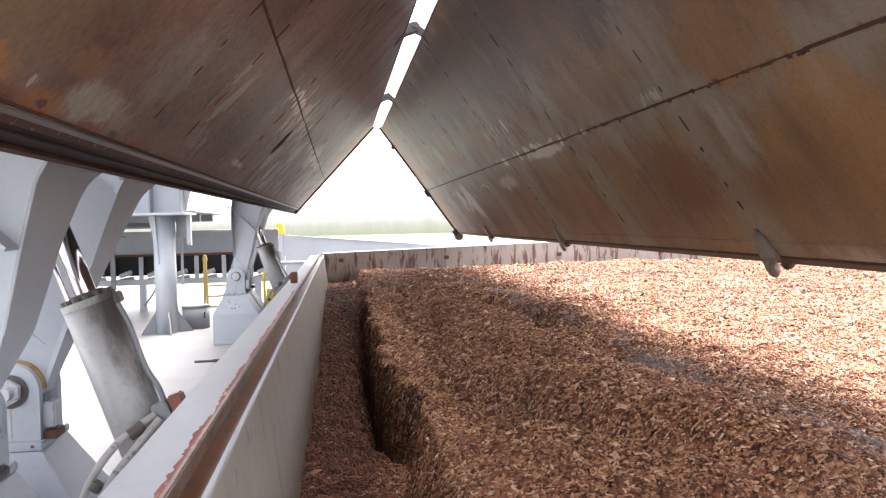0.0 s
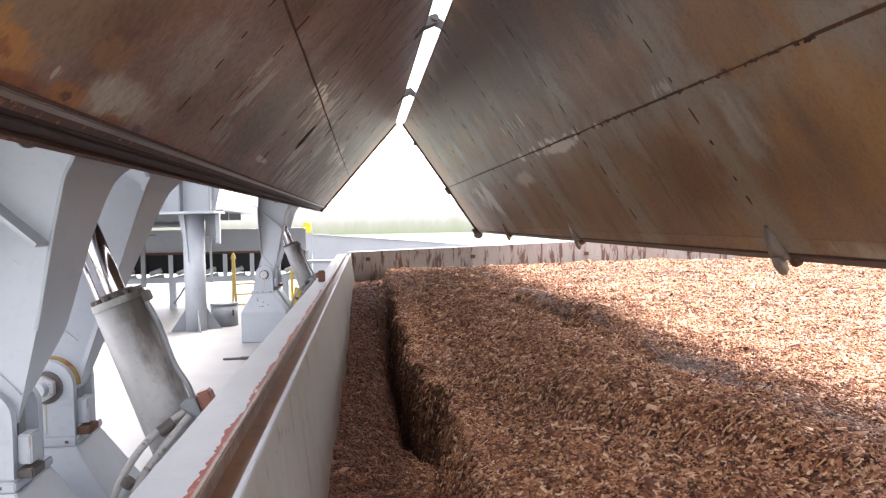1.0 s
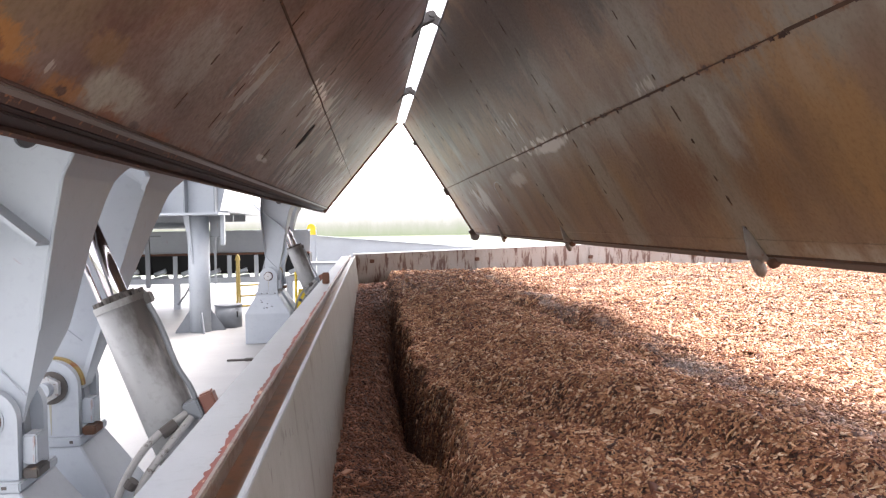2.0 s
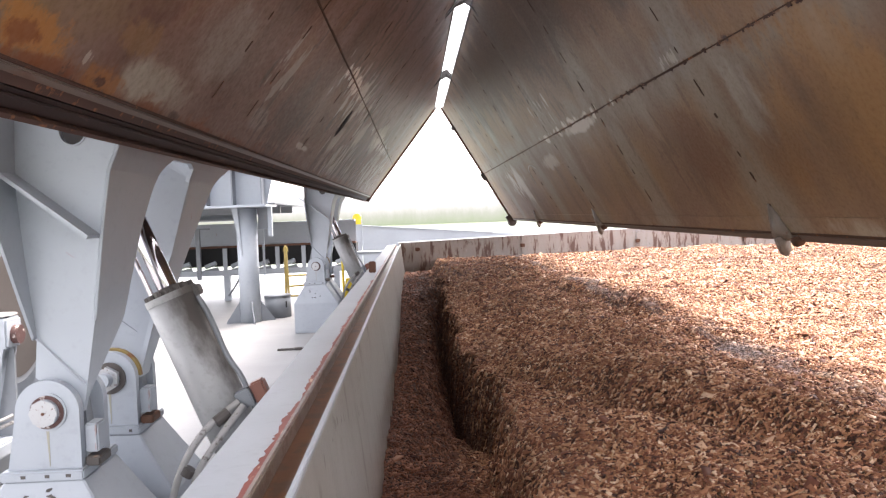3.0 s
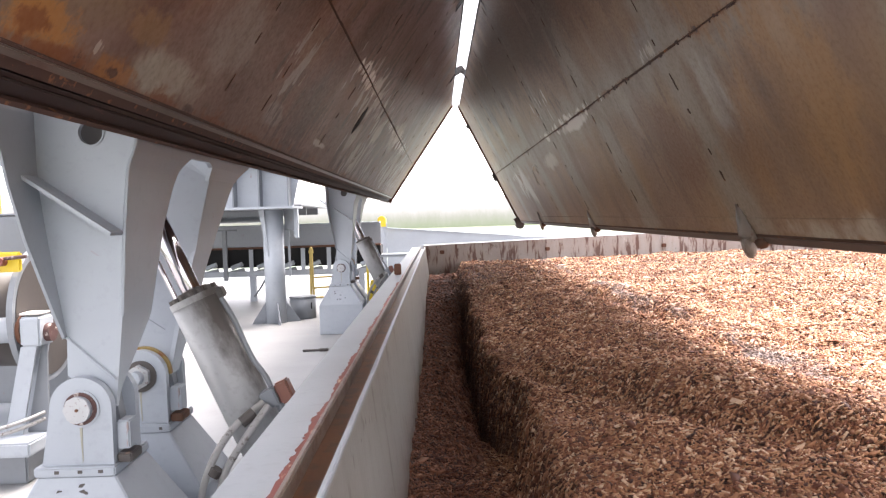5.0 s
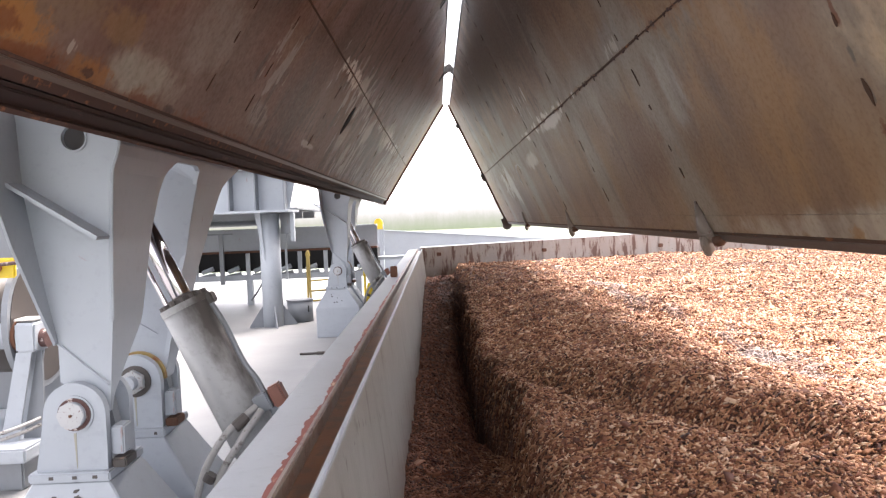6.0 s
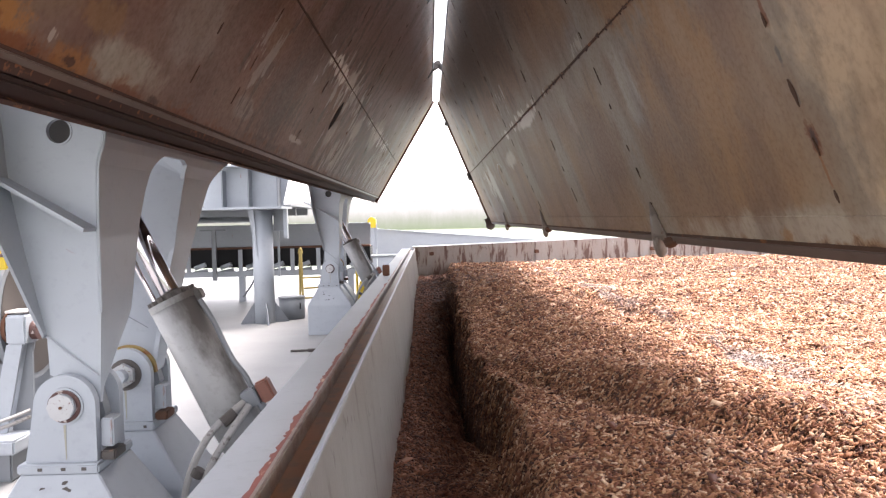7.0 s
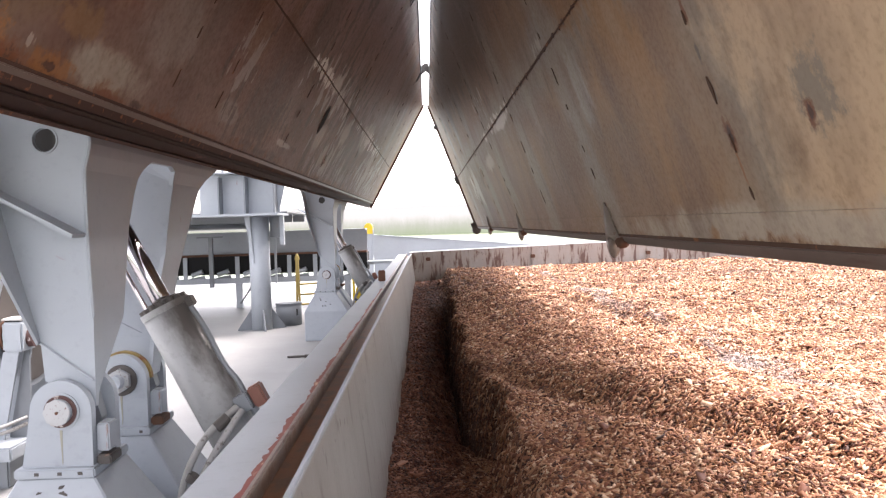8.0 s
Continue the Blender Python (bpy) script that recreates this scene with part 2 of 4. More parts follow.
PLATING = hatch_plating("brown_stained_plating", (0.086, 0.034, 0.024), (0.152, 0.066, 0.046), (0.185, 0.078, 0.032), (0.180, 0.118, 0.094), 2.6, 1.25, (
    # first patch pales the ridge side, painting in sheen from the sky
    (2.45, 6.0, 0.75, 5.5, (0.28, 0.175, 0.155), 0.8), (1.62, 1.3, 0.40, 0.55, (0.17, 0.11, 0.055), 0.7), (1.25, 1.15, 0.075, 0.17, (0.30, 0.13, 0.035), 0.95), (1.235, 1.12, 0.035, 0.08, (0.16, 0.05, 0.014), 0.9), (1.36, 1.65, 0.06, 0.14, (0.22, 0.12, 0.045), 0.6), (1.25, 1.9, 0.09, 0.34, (0.30, 0.265, 0.215), 1.0), (1.5, 2.3, 0.16, 0.35, BARE, 0.5),
    (1.5, 4.0, 0.3, 0.6, PLUM, 0.8), (1.72, 3.3, 0.10, 0.25, TAN, 0.8), (1.95, 5.75, 0.09, 0.24, WHITE, 0.85), (1.32, 4.93, 0.025, 0.26, WHITE, 0.6), (1.72, 7.4, 0.16, 0.35, WHITE, 0.6), (1.33, 3.4, 0.06, 0.22, BARE, 0.6), (1.85, 9.1, 0.22, 0.7, WHITE, 0.5), (1.50, 6.1, 0.14, 0.24, WHITE, 0.4), (1.30, 7.5, 0.12, 1.8, BARE, 0.7), (2.1, 4.4, 0.3, 0.4, PLUM, 0.5),
    (1.20, 1.60, 0.045, 0.13, (0.24, 0.10, 0.025), 0.9), (1.197, 1.585, 0.018, 0.055, (0.06, 0.018, 0.008), 1.0), (1.185, 2.26, 0.022, 0.07, SCAB, 0.95), (1.18, 2.0, 0.022, 0.16, RUSTY, 0.95), (1.18, 2.6, 0.022, 0.19, RUSTY, 0.95), (1.18, 3.2, 0.022, 0.19, RUSTY, 0.9), (1.18, 1.25, 0.03, 0.19, RUSTY, 0.95), (1.20, 4.2, 0.05, 0.8, PLUM, 0.9)),
    ((1.6, 7.6, 0.9, 3.0, (0.05, 0.026, 0.022), 0.47, 0.75), (1.40, 4.1, 0.28, 0.9, (0.055, 0.030, 0.024), 0.46, 0.7), (2.3, 5.4, 0.8, 3.0, (0.06, 0.034, 0.028), 0.52, 0.6), (1.55, 2.8, 0.3, 0.5, (0.05, 0.032, 0.025), 0.55, 0.7),
     (1.62, 3.25, 0.24, 0.35, (0.36, 0.33, 0.30), 0.49, 0.6), (1.40, 7.0, 0.28, 1.6, (0.40, 0.36, 0.33), 0.48, 0.65), (1.86, 6.2, 0.30, 2.0, (0.50, 0.46, 0.43), 0.49, 0.75), (1.91, 5.2, 0.075, 0.75, (0.85, 0.83, 0.80), 0.42, 0.97), (1.87, 9.6, 0.13, 2.2, (0.80, 0.76, 0.74), 0.46, 0.9), (1.5, 11.5, 0.5, 2.6, (0.50, 0.46, 0.44), 0.48, 0.7), (1.245, 1.44, 0.028, 0.03, (0.42, 0.38, 0.33), 0.46, 0.7)),
    ((1.165, 0.10, (0.17, 0.06, 0.018), (0.05, 0.02, 0.012)),))
PLATING_PALE = hatch_plating("ochre_stained_plating", (0.14, 0.082, 0.057), (0.24, 0.152, 0.102), (0.30, 0.182, 0.092), (0.28, 0.238, 0.190), 1.42, 1.62, (
    # darker ridge side; patch at (2.2, 0.8) paints in near-end light
    (0.6, 6.0, 0.6, 9.0, (0.085, 0.058, 0.047), 0.8), (0.6, 3.0, 0.5, 2.0, (0.115, 0.08, 0.062), 0.6), (2.05, 2.35, 0.45, 0.5, (0.33, 0.185, 0.08), 0.9), (2.2, 3.0, 0.25, 0.35, OCHRE, 0.6), (1.42, 2.7, 0.25, 0.5, OCHRE, 0.85), (2.09, 3.95, 0.32, 0.45, TAN, 0.9), (2.2, 0.8, 0.7, 0.8, (0.50, 0.36, 0.23), 0.9), (2.62, 1.6, 0.12, 1.6, (0.40, 0.34, 0.27), 0.9),
    (1.655, 6.1, 0.06, 0.75, WHITE, 1.0), (1.95, 3.05, 0.30, 0.16, (0.34, 0.30, 0.255), 0.95), (1.85, 8.2, 0.10, 0.5, WHITE, 0.6), (1.52, 3.6, 0.16, 0.25, BARE, 0.8), (2.02, 11.1, 0.3, 0.5, WHITE, 0.8), (1.0, 4.4, 0.4, 0.5, TAN, 0.6), (2.262, 1.07, 0.10, 0.10, (0.20, 0.165, 0.13), 0.85),
    (2.30, 1.59, 0.06, 0.036, RUSTY, 0.9), (2.30, 1.59, 0.035, 0.02, SCAB, 1.0), (2.39, 1.595, 0.075, 0.012, (0.24, 0.10, 0.03), 0.9), (2.295, 1.11, 0.045, 0.03, RUSTY, 0.9), (2.295, 1.11, 0.024, 0.014, SCAB, 0.9), (1.918, 1.58, 0.045, 0.016, RUSTY, 0.9), (2.042, 1.59, 0.045, 0.016, (0.10, 0.09, 0.08), 0.8), (2.162, 1.59, 0.045, 0.016, (0.12, 0.10, 0.085), 0.8), (2.60, 2.0, 0.03, 0.04, OCHRE, 0.8)),
    ((1.60, 6.6, 0.075, 1.5, (0.62, 0.58, 0.53), 0.45, 0.9), (1.56, 3.6, 0.06, 0.2, (0.45, 0.41, 0.36), 0.46, 0.8), (1.28, 6.84, 0.10, 0.16, (0.55, 0.51, 0.47), 0.48, 0.8), (1.97, 11.6, 0.28, 0.9, (0.62, 0.58, 0.54), 0.46, 0.85), (1.35, 7.3, 0.4, 0.8, (0.55, 0.50, 0.46), 0.58, 0.7), (0.9, 6.5, 0.9, 3.5, (0.09, 0.055, 0.042), 0.54, 0.6), (2.0, 4.6, 0.6, 1.6, (0.13, 0.075, 0.048), 0.56, 0.5)),
    ((1.605, 0.035, (0.20, 0.075, 0.022), (0.055, 0.022, 0.012)), (2.64, 0.05, (0.22, 0.11, 0.045), (0.08, 0.035, 0.018))))
CHIPPED = painted("chipped_white_paint", (0.42, 0.425, 0.43), 0.45, (0.09, 0.05, 0.04), 0.5, (14, 14, 14), 0.2, 6.0)
def oily_barrel():
    """Grey barrel paint with oil and soot that has run down from the head on the pipe's side."""
    m, n, l, b = shader("oily_cylinder_paint", 0.38)
    fine = noise_node(n, l, 30, 8)
    blotch = noise_node(n, l, 5.0, 8, (1, 1, 0.45), 0.65, 6.0)
    pale = noise_node(n, l, 2.2, 5, (1, 1, 0.5), 0.55, 1.0)
    sep = n.new("ShaderNodeSeparateXYZ")
    tc = n.new("ShaderNodeTexCoord")
    l.new(tc.outputs["Object"], sep.inputs[0])
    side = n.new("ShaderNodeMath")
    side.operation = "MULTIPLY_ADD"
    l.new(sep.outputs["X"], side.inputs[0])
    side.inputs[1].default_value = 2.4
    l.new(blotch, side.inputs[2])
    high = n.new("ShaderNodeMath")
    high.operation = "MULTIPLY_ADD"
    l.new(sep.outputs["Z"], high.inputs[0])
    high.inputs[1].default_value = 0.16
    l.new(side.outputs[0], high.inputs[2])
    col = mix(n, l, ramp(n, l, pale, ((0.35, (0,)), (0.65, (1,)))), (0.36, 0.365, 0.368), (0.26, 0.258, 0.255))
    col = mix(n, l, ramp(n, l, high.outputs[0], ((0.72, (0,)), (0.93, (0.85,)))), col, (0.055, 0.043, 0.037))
    col = mix(n, l, ramp(n, l, fine, ((0.52, (0,)), (0.8, (0.35,)))), col, (0.09, 0.08, 0.075))
    l.new(col, b.inputs["Base Color"])
    relief(n, l, b, fine, 0.12, 0.003)
    return m


CYL_PAINT = oily_barrel()
GREASE = painted("greasy_steel", (0.07, 0.06, 0.055), 0.3, (0.15, 0.09, 0.06), 0.5)
CHROME = shader("chrome", 0.12, 1.0)[0]
CHROME.node_tree.nodes["Principled BSDF"].inputs["Base Color"].default_value = (0.5, 0.47, 0.49, 1)
PALE_YELLOW = painted("faded_yellow_paint", (0.42, 0.31, 0.09), 0.3, (0.25, 0.15, 0.07))
DARK_RUST = painted("dark_rusted_edge", (0.065, 0.030, 0.022), 0.5, (0.13, 0.055, 0.025), 0.7, (8, 8, 8))
BAR_PALE = painted("scuffed_pale_bar", (0.145, 0.112, 0.096), 0.55, (0.07, 0.04, 0.03), 0.3, (8, 0.8, 8), 0.4)
MAROON_SEAL = painted("maroon_seal", (0.030, 0.017, 0.017), 0.35, (0.06, 0.03, 0.026), 0.6, (6, 1, 6))
BAR = painted("brown_bar", (0.125, 0.088, 0.072), 0.45, (0.05, 0.03, 0.022), 0.4, (6, 1, 6))
YELLOW = painted("yellow_paint", (0.72, 0.52, 0.03), 0.12, (0.3, 0.15, 0.05))
BELT = painted("black_belt", (0.012, 0.012, 0.013), 0.0, rough=0.95)
HOSE = painted("wrapped_hose", (0.33, 0.32, 0.31), 0.55, (0.07, 0.06, 0.055), 0.6, (9, 9, 9))
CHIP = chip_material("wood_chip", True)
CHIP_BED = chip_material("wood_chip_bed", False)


# ---- building helpers ----
def finish(name, bm, material, parent=None, label="", smooth=False):
    me = bpy.data.meshes.new(name)
    bmesh.ops.recalc_face_normals(bm, faces=bm.faces)
    for f in bm.faces:
        f.smooth = smooth
    bm.to_mesh(me)
    bm.free()
    me.materials.append(material)
    ob = new(name, me)
    if parent:
        ob.parent = parent
    if label:
        tagged(ob, label)
    return ob


part = finish


def thing(name, label, category, group="", m=None, kind=""):
    ob = new(name)
    tagged(ob, label, category, group, kind)
    if m is not None:
        ob.matrix_basis = m
    return ob


def box(bm, x0, x1, y0, y1, z0, z1, bevel=0.0):
    r = bmesh.ops.create_cube(bm, size=1)
    for v in r["verts"]:
        v.co = Vector((x0 + (v.co.x + 0.5) * (x1 - x0), y0 + (v.co.y + 0.5) * (y1 - y0), z0 + (v.co.z + 0.5) * (z1 - z0)))
    if bevel:
        es = list({e for v in r["verts"] for e in v.link_edges})
        bmesh.ops.bevel(bm, geom=es, offset=bevel, segments=2, affect="EDGES")
    return bm


def boxed(*a, **k):
    return box(bmesh.new(), *a, **k)


def plate(bm, outline, y0, y1):
    """A flat plate: outline in (x, z), thick from y0 to y1."""
    a = [bm.verts.new((x, y0, z)) for x, z in outline]
    b = [bm.verts.new((x, y1, z)) for x, z in outline]
    bm.faces.new(a)
    bm.faces.new(b[::-1])
    k = len(a)
    for i in range(k):
        bm.faces.new((a[i], b[i], b[(i + 1) % k], a[(i + 1) % k]))
    return bm


def rod(bm, p, q, r, seg=16, r2=None):
    p, q = Vector(p), Vector(q)
    d = q - p
    m = Matrix.Translation((p + q) / 2) @ d.to_track_quat("Z", "Y").to_matrix().to_4x4()
    bmesh.ops.create_cone(bm, cap_ends=True, segments=seg, radius1=r, radius2=r if r2 is None else r2, depth=d.length, matrix=m)
    return bm


def tube(bm, pts, r, seg=10):
    """A bent round bar through the points."""
    pts = [Vector(p) for p in pts]
    fine = []
    for i in range(len(pts) - 1):
        a, b, c, d = pts[max(i - 1, 0)], pts[i], pts[i + 1], pts[min(i + 2, len(pts) - 1)]
        for s in range(6):
            t = s / 6
            fine.append(0.5 * (2 * b + (c - a) * t + (2 * a - 5 * b + 4 * c - d) * t * t + (3 * b - a - 3 * c + d) * t ** 3))
    fine.append(pts[-1])
    rings = []
    for i, p in enumerate(fine):
        d = (fine[min(i + 1, len(fine) - 1)] - fine[max(i - 1, 0)]).normalized()
        u = d.orthogonal().normalized() if not rings else (u - d * u.dot(d)).normalized()
        w = d.cross(u)
        rings.append([bm.verts.new(p + r * (u * math.cos(2 * math.pi * k / seg) + w * math.sin(2 * math.pi * k / seg))) for k in range(seg)])
    for a, b in zip(rings, rings[1:]):
        for k in range(seg):
            bm.faces.new((a[k], b[k], b[(k + 1) % seg], a[(k + 1) % seg]))
    bm.faces.new(rings[0][::-1])
    bm.faces.new(rings[-1])
    return bm


def blot(bm, cx, cy, rx, ry, z, rough=0.35, turn=0.0, seg=18, up=-1):
    """A thin uneven patch lying on a surface at height z, facing down (up=-1) or up."""
    vs = []
    for k in range(seg):
        a = 2 * math.pi * k / seg
        s = 1 + rough * (random.random() - 0.5) * 2
        x, y = rx * s * math.cos(a), ry * s * math.sin(a)
        vs.append((cx + x * math.cos(turn) - y * math.sin(turn), cy + x * math.sin(turn) + y * math.cos(turn)))
    a = [bm.verts.new((x, y, z)) for x, y in vs]
    b = [bm.verts.new((x, y, z + up * 0.003)) for x, y in vs]
    bm.faces.new(b)
    for k in range(seg):
        bm.faces.new((a[k], b[k], b[(k + 1) % seg], a[(k + 1) % seg]))
    return bm


# ---- the folding of the covers ----
PIN_X, PIN_Z = -1.4, 0.918          # hinge line of the arms, along y
HINGE = (3.393, 0.180)              # ridge hinge in the space of the first cover
FOOT = (-0.728, 3.02, 0.335)          # lower eye of the hydraulic cylinder
HEAD = (-0.092, 0.916)              # upper eye of the rod, from the arm's pin, covers at 62.12 degrees


def slopes(t):
    u = (t - 4) / 4
    first = (((-0.00076 * u + 0.00245) * u + 0.00785) * u + 0.12306) * u + 0.93299
    second = (((-0.00109 * u - 0.00354) * u + 0.01009) * u + 0.13662) * u + 1.0737
    return first, second


def turned(a, x, z):
    return math.cos(a) * x - math.sin(a) * z, math.sin(a) * x + math.cos(a) * z


def first_pose(t):
    return pose(PIN_X, 0, PIN_Z, 0, -math.degrees(slopes(t)[0]), 0)


def second_pose(t):
    a, b = slopes(t)
    hx, hz = turned(a, *HINGE)
    return pose(PIN_X + hx, 0, PIN_Z + hz, 0, math.degrees(b), 0)


def strut(t):
    """Lean of the cylinder from the upright towards -x, in degrees, and the length from eye to eye."""
    a = slopes(t)[0] - radians(62.12)
    ux, uz = turned(a, *HEAD)
    dx, dz = PIN_X + ux - FOOT[0], PIN_Z + uz - FOOT[2]
    return math.degrees(math.atan2(-dx, dz)), math.hypot(dx, dz)


# near ends are out of view, set unequal to shape the light underneath
Y_NEAR, Y_NEAR_TWO, Y_FAR = -0.5, 0.2, 15.1
SETS = (0.0, 8.17)


# ---- large structure ----
def ground():
    bm = bmesh.new()
    bmesh.ops.create_grid(bm, x_segments=8, y_segments=8, size=1500, matrix=Matrix.Translation((0, 0, -4.5)))
    g = painted("wet_grassland", (0.10, 0.13, 0.07), 0.0)
    tagged(finish("ground", bm, g), "flat pale green marshland around the vessel", "ground", kind="structure")


def far_band():
    """Tree line and reeds on the horizon, all round; it glows, with pale haze painted in."""
    m, n, l, b = shader("painted_haze", 1.0)
    geo = n.new("ShaderNodeTexCoord")
    sep = n.new("ShaderNodeSeparateXYZ")
    l.new(geo.outputs["Object"], sep.inputs[0])
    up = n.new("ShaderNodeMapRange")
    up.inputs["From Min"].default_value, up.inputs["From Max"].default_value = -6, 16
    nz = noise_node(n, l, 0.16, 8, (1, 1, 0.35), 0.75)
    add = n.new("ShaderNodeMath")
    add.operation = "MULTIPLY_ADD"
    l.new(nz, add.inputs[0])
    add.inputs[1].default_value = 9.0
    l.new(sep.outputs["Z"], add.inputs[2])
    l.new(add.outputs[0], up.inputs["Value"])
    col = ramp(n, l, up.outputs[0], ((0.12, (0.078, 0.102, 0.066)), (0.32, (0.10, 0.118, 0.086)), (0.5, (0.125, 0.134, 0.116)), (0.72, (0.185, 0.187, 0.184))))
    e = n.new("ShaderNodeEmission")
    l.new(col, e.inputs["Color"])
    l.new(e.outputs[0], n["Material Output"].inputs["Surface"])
    bm = bmesh.new()
    seg = 160
    low, high = [], []
    for k in range(seg):
        a = 2 * math.pi * k / seg
        low.append(bm.verts.new((420 * math.cos(a), 420 * math.sin(a), -6)))
        high.append(bm.verts.new((420 * math.cos(a), 420 * math.sin(a), 11 + 3 * noise.noise((math.cos(a) * 9, math.sin(a) * 9, 0)))))
    for k in range(seg):
        bm.faces.new((low[k], low[(k + 1) % seg], high[(k + 1) % seg], high[k]))
    tagged(finish("backdrop", bm, m), "glowing pale green tree line on the horizon, haze painted in", "backdrop", kind="structure")


def deck():
    bm = bmesh.new()
    box(bm, -16, -0.5, -6, 26, -0.3, 0)
    tagged(finish("deck", bm, DECK), "pale grey painted steel ship deck, worn and wet", "deck", kind="structure")
    bm = bmesh.new()
    box(bm, -0.5, 20, 15.32, 26, -0.3, 0)
    tagged(finish("deck_far", bm, DECK), "pale grey painted deck beyond the hatch", "deck", kind="structure")
    bm = bmesh.new()
    box(bm, 11.9, 20, -6, 15.32, -0.3, 0)
    box(bm, -0.5, 11.9, -6, 0.26, -0.3, 0)
    tagged(finish("deck_side", bm, DECK), "pale grey painted deck around the hatch", "deck", kind="structure")


def coaming():
    """The hatch coaming along the hinge side, with its seal channel on top."""
    c = thing("wall_west", "grey steel hatch coaming with rusty seal channel on top", "hatch coaming", kind="structure")
    y0, y1 = 0.28, 15.3
    part("inner_plate", plate(bmesh.new(), ((-0.303, 1.0), (-0.29, 1.0), (-0.092, -0.8), (-0.12, -0.8)), y0, y1), COAMING_IN, c, "scraped grey inner plate with rust runs")
    part("edge_trim", boxed(-0.305, -0.2885, y0, y1, 0.986, 1.004, bevel=0.003), GREY, c, "pale worn top edge")
    part("channel_bed", boxed(-0.385, -0.302, y0, y1, 0.90, 0.955), RUST_WET, c, "wet brown rusted channel")
    part("seal_bar", boxed(-0.400, -0.382, y0, y1, 0.90, 1.006, bevel=0.005), SEAL_BAR, c, "worn pale compression bar")
    bm = bmesh.new()
    y, row = y0, []
    while y < y1:
        w = max(0.0, 0.020 + 0.014 * noise.noise((y * 3, 0, 1)) + random.uniform(-0.006, 0.006)) * (1 if y < 7 else 0.6)
        row.append((bm.verts.new((-0.4005, y, 0.9872)), bm.verts.new((-0.402 - w, y, 0.9872)), bm.verts.new((-0.402 - w, y, 0.984))))
        y += random.uniform(0.012, 0.03)
    for a, b in zip(row, row[1:]):
        bm.faces.new((a[0], b[0], b[1], a[1]))
        bm.faces.new((a[1], b[1], b[2], a[2]))
    part("primer_strip", bm, RUST_RED, c, "flaking red primer along the bar")
    part("outer_ledge", boxed(-0.56, -0.400, y0, y1, 0.93, 0.985, bevel=0.006), GREY, c)
    part("outer_plate", boxed(-0.55, -0.53, y0, y1, -0.3, 0.93), GREY, c)
    for y in (4.6, 6.2, 7.8, 9.4, 12.6, 14.2):
        part("stay", plate(bmesh.new(), ((-0.55, 0.0), (-0.55, 0.92), (-0.56, 0.92), (-0.64, 0.0)), y, y + 0.016), GREY, c)
    bm = bmesh.new()
    plate(bm, ((-0.33, 0.6), (11.6, 0.6), (11.6, 1.13), (4.0, 1.13), (-0.33, 1.03)), 15.0, 15.02)
    plate(bm, ((-0.33, -3.0), (11.6, -3.0), (11.6, 0.6), (-0.33, 0.6)), 15.0, 15.02)
    w = finish("wall_north", bm, COAMING_FAR)
    tagged(w, "rust-streaked whitish end coaming of the hatch", "hatch coaming", kind="structure")
    part("top_ledge", plate(bmesh.new(), ((-0.33, 1.0), (11.6, 1.1), (11.6, 1.135), (4.0, 1.135), (-0.33, 1.035)), 15.02, 15.3), GREY, w)
    for x in (0.04, 2.09, 4.36, 6.5, 8.7):
        part("rib", boxed(x - 0.022, x + 0.022, 14.97, 15.0, 0.2, 1.0 + 0.02 * min(x, 4), bevel=0.006), COAMING_FAR, w, "rusted guide rib")
        part("latch", boxed(x - 0.05, x + 0.04, 14.93, 14.97, 0.86, 0.93, bevel=0.008), RUST, w, "small rusty latch")
    for nm, a in (("wall_east", (11.6, 11.9, 0.28, 15.3, -3, 1.13)), ("wall_south", (-0.56, 11.9, 0.26, 0.28, -3, 1.0))):
        tagged(finish(nm, boxed(*a), COAMING_IN), "grey steel hatch coaming", "hatch coaming", kind="structure")


# ---- the wood chips ----
def smooth(a, b, x):
    t = min(1, max(0, (x - a) / (b - a)))
    return t * t * (3 - 2 * t)


